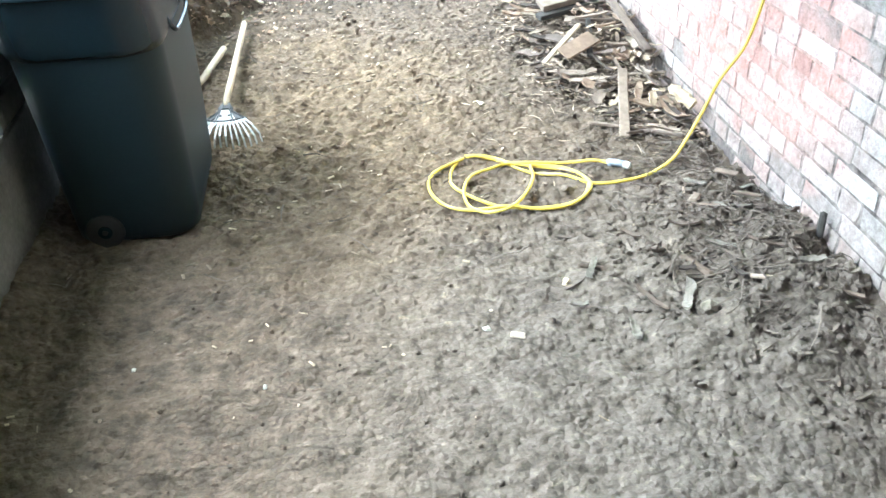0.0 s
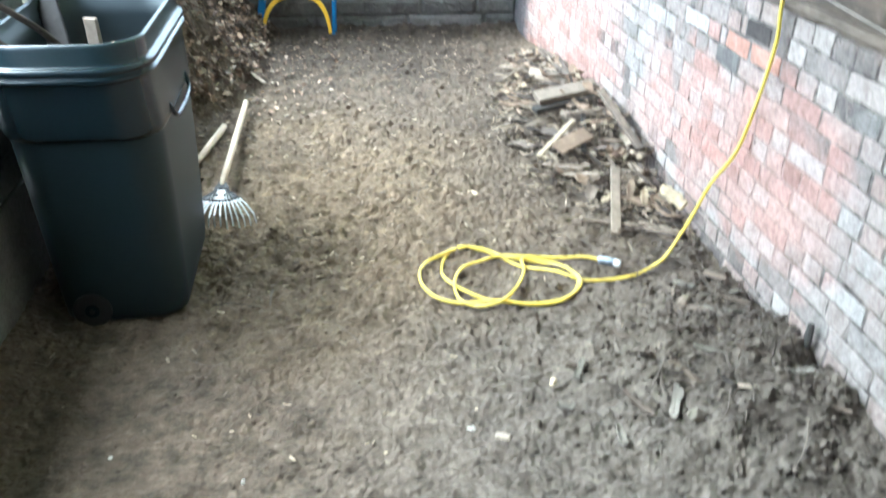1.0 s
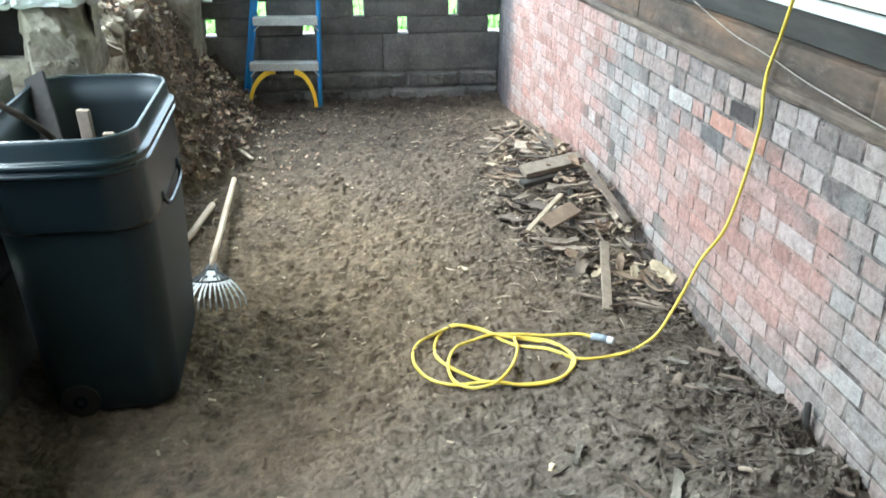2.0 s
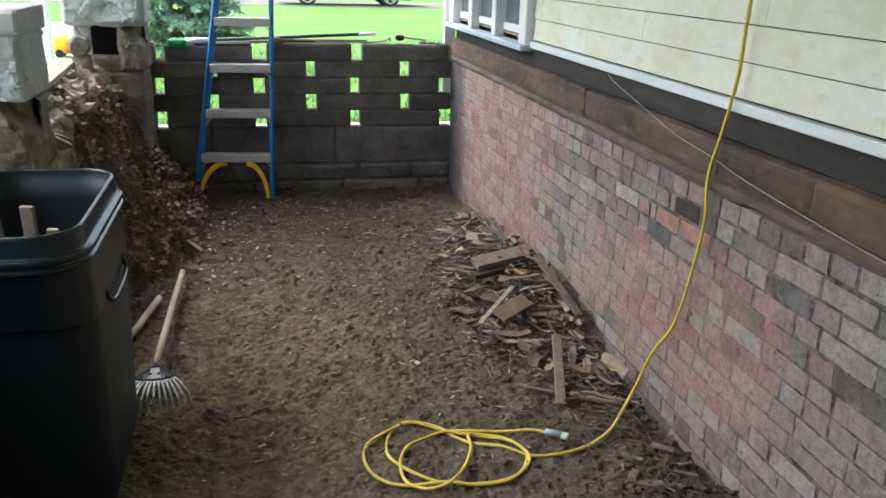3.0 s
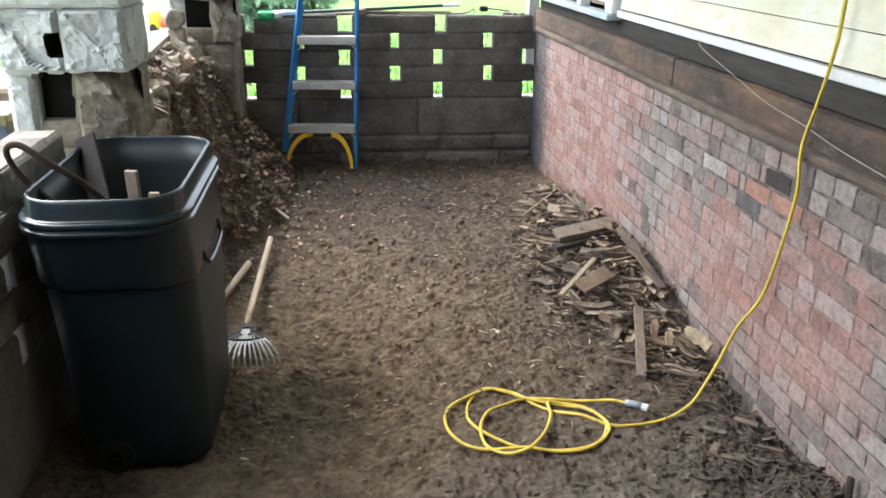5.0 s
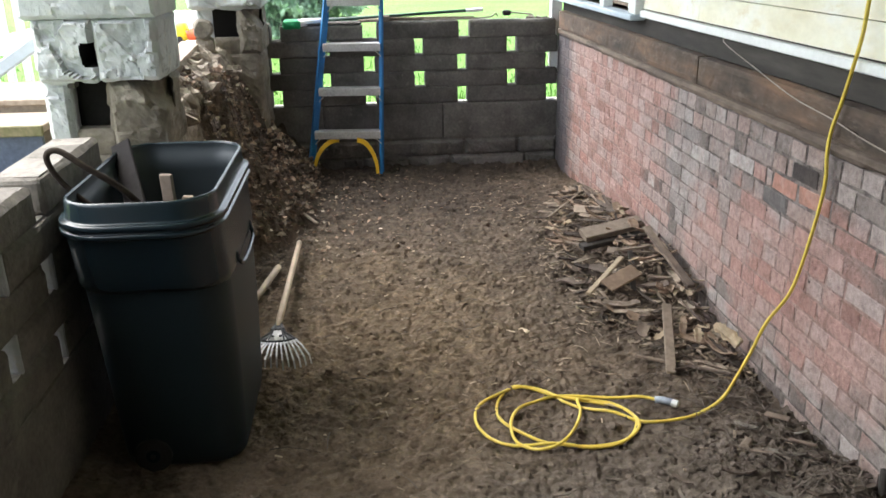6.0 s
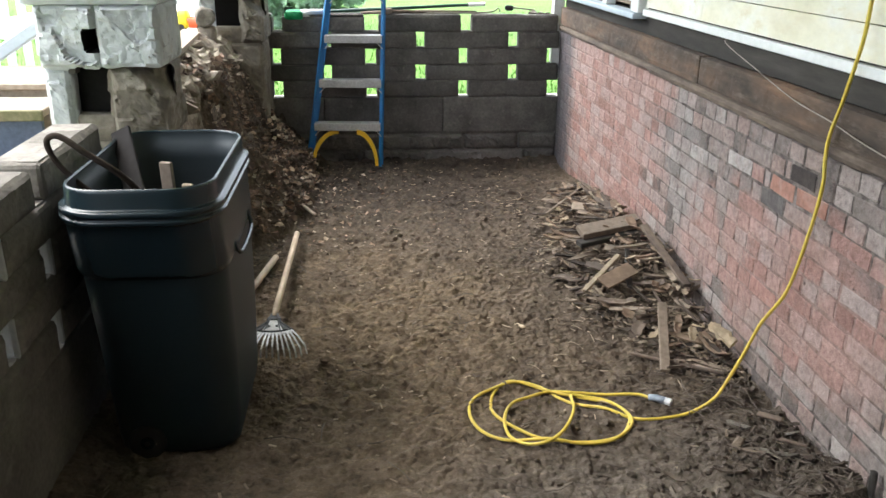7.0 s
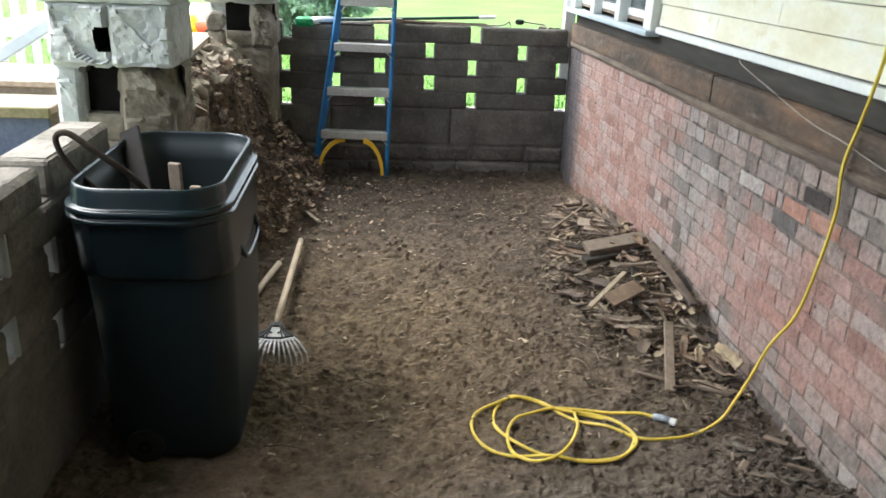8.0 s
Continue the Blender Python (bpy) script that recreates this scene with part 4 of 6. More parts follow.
# ---- step ladder leaning on the end wall ----
def ladder():
    t = thing("step_ladder", (-0.16, 5.86, 0.0), "blue fibreglass step ladder with aluminium treads and yellow feet braces", "ladder")
    # feet and heads of the two rails
    fl, fr = Vector((-0.413, 5.85, -0.005)), Vector((0.098, 5.80, -0.005))
    hl, hr = Vector((-0.122, 6.055, 1.95)), Vector((0.166, 6.05, 1.95))

    def on(a, b, z):
        return a.lerp(b, (z - a.z) / (b.z - a.z))

    for a, b in ((fl, hl), (fr, hr)):
        d = b - a
        m = Matrix.Translation((a + b) / 2) @ d.to_track_quat("Z", "Y").to_matrix().to_4x4()
        web = turned(block((0.005, 0.044, d.length), 0.002), m @ pose(0, 0, 0))
        f1 = turned(block((0.022, 0.006, d.length), 0.002), m @ pose(0.0, -0.021, 0))
        f2 = turned(block((0.022, 0.006, d.length), 0.002), m @ pose(0.0, 0.021, 0))
        rail = part("rail", join(web, f1, f2), BLUE, t)
        part("foot", turned(block((0.036, 0.085, 0.03), 0.005), Matrix.Translation(a + Vector((0, 0, 0.012)))), RUBBER, rail)
    for z in (0.305, 0.603, 0.903, 1.203, 1.503, 1.80):
        a, b = on(fl, hl, z), on(fr, hr, z)
        d = b - a
        m = Matrix.Translation((a + b) / 2 + Vector((0, -0.005, 0))) @ d.to_track_quat("X", "Z").to_matrix().to_4x4()
        tread = part("tread", join(turned(block((d.length - 0.012, 0.085, 0.006), 0.002), m @ pose(0, 0, 0.02)), turned(block((d.length - 0.012, 0.006, 0.052), 0.002), m @ pose(0, -0.042, -0.004)), turned(block((d.length - 0.012, 0.006, 0.04), 0.002), m @ pose(0, 0.042, 0.0))), ALU, t)
        for s in (-1, 1):
            e = (a if s < 0 else b)
            part("brace", tube([e + Vector((-s * 0.004, -0.03, -0.07)), e + Vector((-s * 0.05, -0.03, -0.022))], 0.004, 6), ALU, tread)
    # curved yellow braces from the lowest tread down to the feet
    for s, a, b in ((1, fl, hl), (-1, fr, hr)):
        top = on(a, b, 0.285) + Vector((s * 0.175, -0.045, 0))
        low = on(a, b, 0.03) + Vector((s * 0.018, -0.045, 0))
        outer, inner = [], []
        for k in range(9):
            u = k / 8
            x = top.x + (low.x - top.x) * math.sin(u * math.pi / 2)
            z = low.z + (top.z - low.z) * math.cos(u * math.pi / 2)
            wide = 0.034 - 0.012 * u
            p = Vector((x, top.y + (low.y - top.y) * u, z))
            nrm = Vector((-s * math.sin(u * math.pi / 2) , 0, math.cos(u * math.pi / 2)))
            outer.append(p)
            inner.append(p - nrm * wide)
        verts, faces = [], []
        for p, q in zip(outer, inner):
            verts += [p, q, p + Vector((0, 0.022, 0)), q + Vector((0, 0.022, 0))]
        for k in range(8):
            i, j = 4 * k, 4 * k + 4
            faces += [(i, j, j + 1, i + 1), (i + 2, i + 3, j + 3, j + 2), (i, i + 2, j + 2, j), (i + 1, j + 1, j + 3, i + 3)]
        faces += [(0, 1, 3, 2), (32, 34, 35, 33)]
        part("foot_brace", (verts, faces), YELLOW, t, "yellow plastic brace")


ladder()


# ---- extension cord ----
def cord():
    t = thing("extension_cord", (0.75, 2.35, 0), "yellow extension cord coiled on the soil, running up the wall", "extension cord")
    r = 0.0059

    def g(x, y, lift=0.0):
        return (x, y, soil_height(x, y) + r + lift)

    hang = [(1.385, 2.23, 1.75), (1.388, 2.247, 1.39), (1.386, 2.252, 1.29), (1.38, 2.285, 1.13), (1.376, 2.313, 1.03), (1.376, 2.318, 0.955), (1.38, 2.312, 0.86), (1.376, 2.335, 0.70), (1.364, 2.385, 0.485), (1.324, 2.44, 0.345), (1.285, 2.45, 0.225), (1.24, 2.445, 0.13), g(1.19, 2.43, 0.03), g(1.10, 2.405, 0.015), g(1.0, 2.39, 0.01)]
    loops = [(0.896, 2.41), (0.813, 2.47), (0.711, 2.551), (0.611, 2.666), (0.511, 2.703), (0.451, 2.657), (0.422, 2.571), (0.422, 2.496), (0.462, 2.413), (0.545, 2.342), (0.632, 2.305), (0.744, 2.297), (0.83, 2.327), (0.878, 2.397), (0.88, 2.458), (0.847, 2.519), (0.785, 2.557), (0.654, 2.62),
             (0.611, 2.67), (0.532, 2.701), (0.441, 2.658), (0.357, 2.571), (0.336, 2.481), (0.371, 2.383), (0.448, 2.331), (0.575, 2.305), (0.684, 2.285), (0.783, 2.299), (0.853, 2.337), (0.886, 2.396), (0.874, 2.47), (0.832, 2.54), (0.757, 2.572), (0.716, 2.573), (0.706, 2.491), (0.66, 2.382),
             (0.605, 2.311), (0.551, 2.279), (0.497, 2.289), (0.452, 2.353), (0.452, 2.449), (0.492, 2.528), (0.563, 2.584), (0.644, 2.622), (0.736, 2.61), (0.844, 2.581), (0.94, 2.55), (0.995, 2.515)]
    pts = hang + [g(x, y - 0.012, 0.002 + 0.005 * (i // 16)) for i, (x, y) in enumerate(loops)]
    part("cable", tube(smooth_line(pts, 6), r, 8), CORD, t, smooth=True)
    e = Vector(pts[-1])
    body = part("connector", tube([e + Vector((-0.010, 0.006, 0)), e + Vector((0.0, 0, 0.003)), e + Vector((0.012, -0.010, 0.006)), e + Vector((0.036, -0.033, 0.008))], 0.0125, 10), PLUG, t, "translucent blue plug end", True)
    part("collar", tube([e + Vector((0.036, -0.033, 0.008)), e + Vector((0.052, -0.048, 0.008))], 0.013, 10), PLUG_WHITE, body, "white plug face")


cord()


def wall_wire():
    pts = smooth_line([(1.432, 3.21, 1.205), (1.395, 3.17, 1.19), (1.388, 2.88, 1.135), (1.385, 2.575, 1.08), (1.384, 2.34, 1.058), (1.382, 2.05, 1.024), (1.382, 1.4, 0.985), (1.382, 0.6, 0.995)], 6)
    tagged(put("loose_wire", *tube(pts, 0.0020, 6), WIRE, smooth=True), "thin grey wire hanging along the timber", "wire")


wall_wire()


# ---- rake and spare handle ----
def rake():
    t = thing("leaf_rake", (-0.40, 3.35, 0.02), "steel fan rake with a pale wooden handle lying on the soil", "rake")
    neck, tip = Vector((-0.40, 3.25, 0.075)), Vector((-0.385, 4.27, soil_height(-0.385, 4.27) + 0.06))
    part("handle", tube([neck.lerp(tip, k / 6) for k in range(7)], 0.0145, 10), HANDLE, t, "pale varnished wooden handle", True)
    part("ferrule", tube([neck + Vector((-0.001, -0.05, -0.006)), neck, neck.lerp(tip, 0.03)], 0.011, 10, True, 0.014), HANDLE, t, smooth=True)
    root = neck + Vector((-0.001, -0.03, -0.004))

    def fan(deg, far, z):
        a = radians(deg)
        return Vector((root.x + math.sin(a) * far, root.y - math.cos(a) * far, z))

    def plate(w0, d0, z0, w1, d1, z1, th):
        return loft([[root + Vector((sx * w0, -d0, z0 + sz * th)) for sx, sz in ((-1, -1), (1, -1), (1, 1), (-1, 1))], [root + Vector((sx * w1, -d1, z1 + sz * th)) for sx, sz in ((-1, -1), (1, -1), (1, 1), (-1, 1))]], True, True)

    part("head_plate", plate(0.012, 0.0, 0.0, 0.03, 0.045, -0.006, 0.005), BLACK_STEEL, t, "black steel head plate")
    part("spring_plate", plate(0.016, 0.06, -0.004, 0.042, 0.118, -0.020, 0.002), ALU, t, "dull steel spring plate with two holes")
    for s in (-1, 1):
        c = root + Vector((s * 0.016, -0.095, -0.012))
        part("bolt", tube([c, c + Vector((0, 0, 0.004))], 0.006, 8), BLACK_STEEL, t)
    part("cross_bar", tube([fan(d, 0.150, 0.050) for d in (-33, -22, -11, 0, 11, 22, 33)], 0.006, 6), ALU, t, "dull steel bar holding the tines")
    part("cross_bar", tube([fan(d, 0.132, 0.053) for d in (-32, -16, 0, 16, 32)], 0.004, 6), BLACK_STEEL, t)
    for k in range(14):
        d = -33 + 66 * k / 13
        p0, p1, p2 = fan(d * 0.98, 0.145, 0.054), fan(d, 0.25, 0), fan(d, 0.265, 0)
        p1.z, p2.z = soil_height(p1.x, p1.y) + 0.03, soil_height(p2.x, p2.y) - 0.004
        m0 = p0.lerp(p1, 0.5) + Vector((0, 0, 0.006))
        verts, faces = [], []
        side = Vector((math.cos(radians(d)), math.sin(radians(d)), 0)) * 0.0034
        for p in (p0, m0, p1, p2):
            verts += [p - side, p + side, p + side + Vector((0, 0, 0.003)), p - side + Vector((0, 0, 0.003))]
        for i in range(3):
            b = 4 * i
            faces += [(b + j, b + (j + 1) % 4, b + 4 + (j + 1) % 4, b + 4 + j) for j in range(4)]
        faces += [(3, 2, 1, 0), (12, 13, 14, 15)]
        part("tine", (verts, faces), STEEL, t)
    for s in (-1, 1):
        part("stay", tube([neck + Vector((0, 0.005, 0.0)), fan(s * 24, 0.07, 0.062), fan(s * 34, 0.15, 0.052)], 0.005, 6), BLACK_STEEL, t)
        part("stay", tube([neck + Vector((0, -0.01, 0.004)), fan(s * 14, 0.148, 0.056)], 0.003, 6), BLACK_STEEL, t)
        side = [fan(s * 12, 0.03, 0.066), fan(s * 34, 0.142, 0.055), fan(s * 21, 0.125, 0.057)]
        part("web", (side + [v - Vector((0, 0, 0.004)) for v in side], [(0, 1, 2), (5, 4, 3), (0, 3, 4, 1), (1, 4, 5, 2), (2, 5, 3, 0)]), BLACK_STEEL, t)


rake()
h = tube([(x, y, soil_height(x, y) + 0.03) for x, y in ((-0.605, 3.40), (-0.54, 3.68), (-0.47, 3.97))], 0.016, 10)
tagged(put("tool_handle", *h, HANDLE, smooth=True), "pale wooden tool handle lying on the soil", "handle")


# ---- things on top of the end wall ----
def tools_on_wall():
    top = 0.480 + 5 * 0.1145
    b = thing("push_broom", (0.1, 6.05, top), "push broom with green bristles lying on the end wall", "broom")
    part("bristles", rough_block(-0.545, -0.42, 5.985, 6.075, top - 0.035, top + 0.025, 0.012, 0.014, 3, 0.01), GREEN, b, "bright green bristles")
    part("broom_block", tube([(-0.43, 6.03, top - 0.002), (-0.36, 6.03, top + 0.012), (-0.26, 6.035, top + 0.022)], 0.035, 8, True, 0.014), PLUG_WHITE, b, "pale plastic socket", True)
    part("handle", tube([(-0.28, 6.035, top + 0.02), (0.3, 6.05, top + 0.045), (0.84, 6.06, top + 0.07)], 0.0115, 8), DARK_GREEN, b, "dark green enamel handle", True)
    part("grip", tube([(0.74, 6.058, top + 0.065), (0.86, 6.06, top + 0.071)], 0.0135, 8), PLUG_WHITE, b, "pale plastic end cap")
    rod = tube([(-0.02, 6.06, top + 0.008), (0.4, 6.075, top + 0.018), (0.80, 6.05, top + 0.016)], 0.012, 8)
    tagged(put("tool_handle", *rod, OLD_WOOD, smooth=True), "weathered wooden tool handle on the end wall", "handle")
    m = thing("mallet", (0.14, 6.04, top), "small mallet with a pale head on the end wall", "mallet")
    part("head", span(0.13, 0.20, 6.01, 6.07, top + 0.004, top + 0.045, 0.008), OLD_WOOD, m)
    part("handle", tube([(0.19, 6.04, top + 0.025), (0.44, 6.03, top + 0.02)], 0.010, 8), OLD_WOOD, m)
    bar = smooth_line([(0.42, 6.03, top + 0.01), (0.7, 6.04, top + 0.012), (0.90, 6.03, top + 0.02), (0.95, 6.03, top + 0.045), (0.965, 6.03, top + 0.02)], 5)
    tagged(put("wrecking_bar", *tube(bar, 0.0055, 7), WIRE, smooth=True), "thin grey hooked bar on the end wall", "bar")
    hm = thing("hammer", (1.1, 6.05, top), "dark claw hammer lying on the end wall", "hammer")
    part("head", rough_block(1.0, 1.06, 6.02, 6.06, top + 0.03, top + 0.065, 0.004, 0.015, 9, 0.006), BLACK_STEEL, hm)
    part("handle", tube([(1.05, 6.04, top + 0.05), (1.22, 6.06, top + 0.03)], 0.006, 8), WIRE, hm)
    rng = random.Random(8)
    # three lumps drawn for the clump of debris on the wall
    for x, k in ((1.20, 0.03), (1.265, 0.022), (1.31, 0.018)):
        ob = put("debris_lump", *stone((k * 1.3, k, k * 0.8), rng), LOG)
        ob.location = (x, 6.05, top + k * 0.4)
        tagged(ob, "crumbly debris lump on the end wall", "mortar lump", "lumps on the end wall")


tools_on_wall()


# ---- boards and rubble along the left parapet, things outside ----
slat((-0.985, 3.70, 0.972), (-1.085, 5.56, 0.985), 0.13, 0.032, PALE_WOOD, "plank", "weathered plank lying along the broken parapet", "plank")


def log_end():
    pts = [(-0.975, 5.36, 1.085), (-0.976, 5.37, 1.085), (-0.985, 5.44, 1.084), (-0.993, 5.51, 1.083), (-0.994, 5.52, 1.083)]
    g = tube(pts, 0.06, 16)
    c = Vector((-0.985, 5.44, 1.085))
    for k, v in enumerate(g[0]):
        r = 0.80 if k < 16 or k >= 64 else 1.0
        d = v - c
        v.x, v.z = c.x + d.x * r * (1 + 0.35 * noise.noise(v * 14)), c.z + d.z * r * (1 + 0.35 * noise.noise(v * 14 + Vector((4, 0, 0))))
    tagged(put("log", *g, LOG), "short round grey log on the parapet", "log")
    g = rough_block(-1.03, -0.93, 5.38, 5.50, 0.93, 1.03, 0.01, 0.02, 40, 0.012)
    c = Vector((-0.98, 5.44, 0.93))
    ob = put("rubble_stone", [Vector(v) - c for v in g[0]], g[1], RUBBLE)
    ob.location = c
    tagged(ob, "broken stone under the log on the parapet", "stone", "parapet rubble")


log_end()


def rubble():
    rng = random.Random(21)
    for i in range(46):
        y = rng.uniform(3.68, 5.5)
        x = -0.97 + 0.17 * rng.random() ** 1.5
        k = rng.uniform(0.02, 0.06)
        g = stone((k * rng.uniform(0.7, 1.2), k * rng.uniform(0.9, 1.7), k * rng.uniform(0.5, 0.8)), rng)
        ob = put("rubble_stone", *g, RUBBLE)
        ob.location = (x, y, 0.945 - 0.85 * max(0.0, x + 0.97) + 0.012 * rng.random())
        ob.rotation_euler = (rng.uniform(-0.3, 0.3), rng.uniform(0.1, 0.6), rng.uniform(0, 3))
        tagged(ob, "broken tan rubble stone on the parapet", "stone", "parapet rubble")


rubble()


def ball(at, r, n=8, m=14):
    g = [Vector(at) + r * Vector((math.cos(a) * math.sin(p), math.sin(a) * math.sin(p), math.cos(p))) for p in [math.pi * (i + 0.5) / n for i in range(n)] for a in [2 * math.pi * k / m for k in range(m)]]
    f = [(i * m + k, (i + 1) * m + k, (i + 1) * m + (k + 1) % m, i * m + (k + 1) % m) for i in range(n - 1) for k in range(m)]
    return g, f + [tuple(reversed(range(m))), tuple(range((n - 1) * m, n * m))]


def toys():
    """Plastic garden toys on the paved yard."""
    x, y, z = -2.62, 13.0, 0.226
    b = thing("toy_truck", (x + 0.12, y, z), "red and yellow plastic toy truck on the paved yard", "toy")
    part("cab", loft([ring(x - 0.06, y, 0.10, 0.13, 0.04, z + 0.05), ring(x - 0.06, y, 0.105, 0.13, 0.05, z + 0.20), ring(x - 0.05, y, 0.08, 0.11, 0.05, z + 0.29)], True, True), TOY_YELLOW, b, "yellow plastic cab", True)
    part("bed", loft([ring(x + 0.19, y, 0.14, 0.13, 0.04, z + 0.05), ring(x + 0.19, y, 0.17, 0.15, 0.04, z + 0.19), ring(x + 0.19, y, 0.155, 0.135, 0.04, z + 0.19), ring(x + 0.19, y, 0.13, 0.12, 0.03, z + 0.08)], True, True), TOY_RED, b, "red plastic tipper bed", True)
    for wx in (-0.07, 0.22):
        for wy in (-0.13, 0.13):
            part("wheel", tube([(x + wx, y + wy - 0.02, z + 0.05), (x + wx, y + wy + 0.02, z + 0.05)], 0.055, 12), RUBBER, b)
    tagged(put("toy_ball", *ball((-2.78, 15.6, 0.226 + 0.13), 0.13), TOY_YELLOW, smooth=True), "yellow plastic toy ball on the paved yard", "ball")
    tagged(put("toy_ball", *ball((-2.45, 14.6, 0.226 + 0.15), 0.15), TOY_GREEN, smooth=True), "green plastic toy ball on the paved yard", "ball")
    tagged(put("toy_ball", *ball((-2.25, 14.4, 0.226 + 0.13), 0.13), TOY_GREEN, smooth=True), "green plastic toy ball on the paved yard", "ball")
    c = thing("toy_bucket", (-2.62, 13.9, z), "white plastic toy bucket on the paved yard", "bucket")
    part("pail", loft([ring(-2.62, 13.9, 0.10, 0.10, 0.10, z), ring(-2.62, 13.9, 0.13, 0.13, 0.13, z + 0.26), ring(-2.62, 13.9, 0.12, 0.12, 0.12, z + 0.26), ring(-2.62, 13.9, 0.09, 0.09, 0.09, z + 0.02)], True, True), PLUG_WHITE, c, smooth=True)
    p = thing("porch_post", (-1.76, 8.0, 0.2), "square white painted wooden post beside the path", "post")
    part("shaft", span(-1.82, -1.70, 7.94, 8.06, 0.36, 2.8, 0.008), WHITE_PAINT, p)
    part("base", span(-1.85, -1.67, 7.91, 8.09, 0.2, 0.36, 0.01), WHITE_PAINT, p)


toys()


def parked_car():
    """Only the wheels and sills show, far behind the lawn."""
    t = thing("parked_car", (3.1, 30.6, 0.215), "dark brown parked car with silver alloy wheels on the driveway", "car")
    y0, y1, g = 29.75, 31.45, 0.215
    prof = [(0.75, 0.30), (0.72, 0.75), (1.3, 0.98), (2.3, 1.42), (4.2, 1.45), (5.2, 1.0), (5.6, 0.92), (5.62, 0.35), (5.3, 0.24), (1.1, 0.24)]
    n = len(prof)
    rows = [[(x, y, g + z - (0.0 if 0.05 < k < 0.95 else 0.03)) for x, z in prof] for k, y in ((0, y0), (0.06, y0 - 0.03), (0.94, y1 + 0.03), (1, y1))]
    verts = [v for r in rows for v in r]
    faces = [(i * n + k, i * n + (k + 1) % n, (i + 1) * n + (k + 1) % n, (i + 1) * n + k) for i in range(3) for k in range(n)]
    part("body", (verts, faces + [tuple(range(n)), tuple(reversed(range(3 * n, 4 * n)))]), CAR_PAINT, t)
    part("window", ([(2.0, y0 - 0.036, g + 1.02), (4.7, y0 - 0.036, g + 1.02), (4.15, y0 - 0.036, g + 1.38), (2.45, y0 - 0.036, g + 1.36)] + [(2.0, y0 - 0.02, g + 1.02), (4.7, y0 - 0.02, g + 1.02), (4.15, y0 - 0.02, g + 1.38), (2.45, y0 - 0.02, g + 1.36)], [(0, 1, 2, 3), (7, 6, 5, 4), (0, 4, 5, 1), (1, 5, 6, 2), (2, 6, 7, 3), (3, 7, 4, 0)]), GLASS, t)
    for x in (1.75, 4.58):
        for y, s in ((y0 - 0.01, -1), (y1 + 0.01, 1)):
            w = part("wheel", tube([(x, y - 0.1, g + 0.33), (x, y - 0.085, g + 0.33), (x, y + 0.085, g + 0.33), (x, y + 0.1, g + 0.33)], 0.33, 24), RUBBER, t)
            spokes = [tube([(x, y + s * 0.098, g + 0.33), (x, y + s * 0.112, g + 0.33)], 0.07, 12)]
            for k in range(5):
                a = 2 * math.pi * k / 5 + 0.3
                d = Vector((math.cos(a), 0, math.sin(a)))
                c = Vector((x, y + s * 0.106, g + 0.33))
                spokes.append(tube([c + d * 0.05, c + d * 0.225], 0.032, 6))
            spokes.append(tube([Vector((x, y + s * 0.106, g + 0.33)) + Vector((math.cos(2 * math.pi * k / 24), 0, math.sin(2 * math.pi * k / 24))) * 0.228 for k in range(25)], 0.02, 6))
            part("rim", join(*spokes), ALLOY, w, "silver five-spoke rim")


parked_car()


def side_steps():
    s = thing("wooden_steps", (-2.0, 4.7, 0.22), "weathered wooden steps with slate blue sides", "steps")
    part("side_panel", span(-2.6, -1.62, 4.28, 4.31, 0.222, 0.70, 0.004), NAVY, s, "slate blue painted panel")
    part("tread", span(-2.75, -1.60, 4.252, 4.62, 0.702, 0.742, 0.006), PALE_WOOD, s, "bleached wooden tread")
    part("nosing", span(-2.75, -1.595, 4.225, 4.25, 0.690, 0.744, 0.005), MOSSY, s, "mossy front edge")
    part("tread", span(-2.75, -1.55, 4.63, 5.30, 0.775, 0.81, 0.006), PALE_WOOD, s)
    part("side_panel", span(-2.7, -1.62, 4.66, 4.70, 0.222, 0.773, 0.004), PALE_WOOD, s)
    part("tread", span(-2.75, -1.9, 3.90, 4.22, 0.46, 0.50, 0.006), OLD_WOOD, s)
    part("side_panel", span(-2.7, -1.95, 3.94, 3.97, 0.222, 0.458, 0.004), NAVY, s)
    r = thing("white_railing", (-2.2, 5.6, 0.22), "white painted wooden balustrade along the steps", "railing")
    for k in range(14):
        x = -3.1 + 0.105 * k
        part("baluster", span(x, x + 0.045, 5.58, 5.615, 0.23, 1.75, 0.004), WHITE_PAINT, r)
    part("bottom_rail", span(-3.2, -1.68, 5.575, 5.62, 0.30, 0.36, 0.004), WHITE_PAINT, r)
    a, b = Vector((-2.75, 5.36, 0.535)), Vector((-1.72, 5.36, 1.185))
    d = b - a
    m = Matrix.Translation((a + b) / 2) @ d.to_track_quat("X", "Z").to_matrix().to_4x4()
    part("handrail", turned(block((d.length, 0.06, 0.075), 0.008), m), SILL_PAINT, r, "pale blue sloping handrail")
    for x in (-2.6, -1.8):
        z = a.z + (x - a.x) / (b.x - a.x) * (b.z - a.z)
        part("post", span(x - 0.03, x + 0.03, 5.33, 5.39, 0.222, z, 0.005), WHITE_PAINT, r)


side_steps()


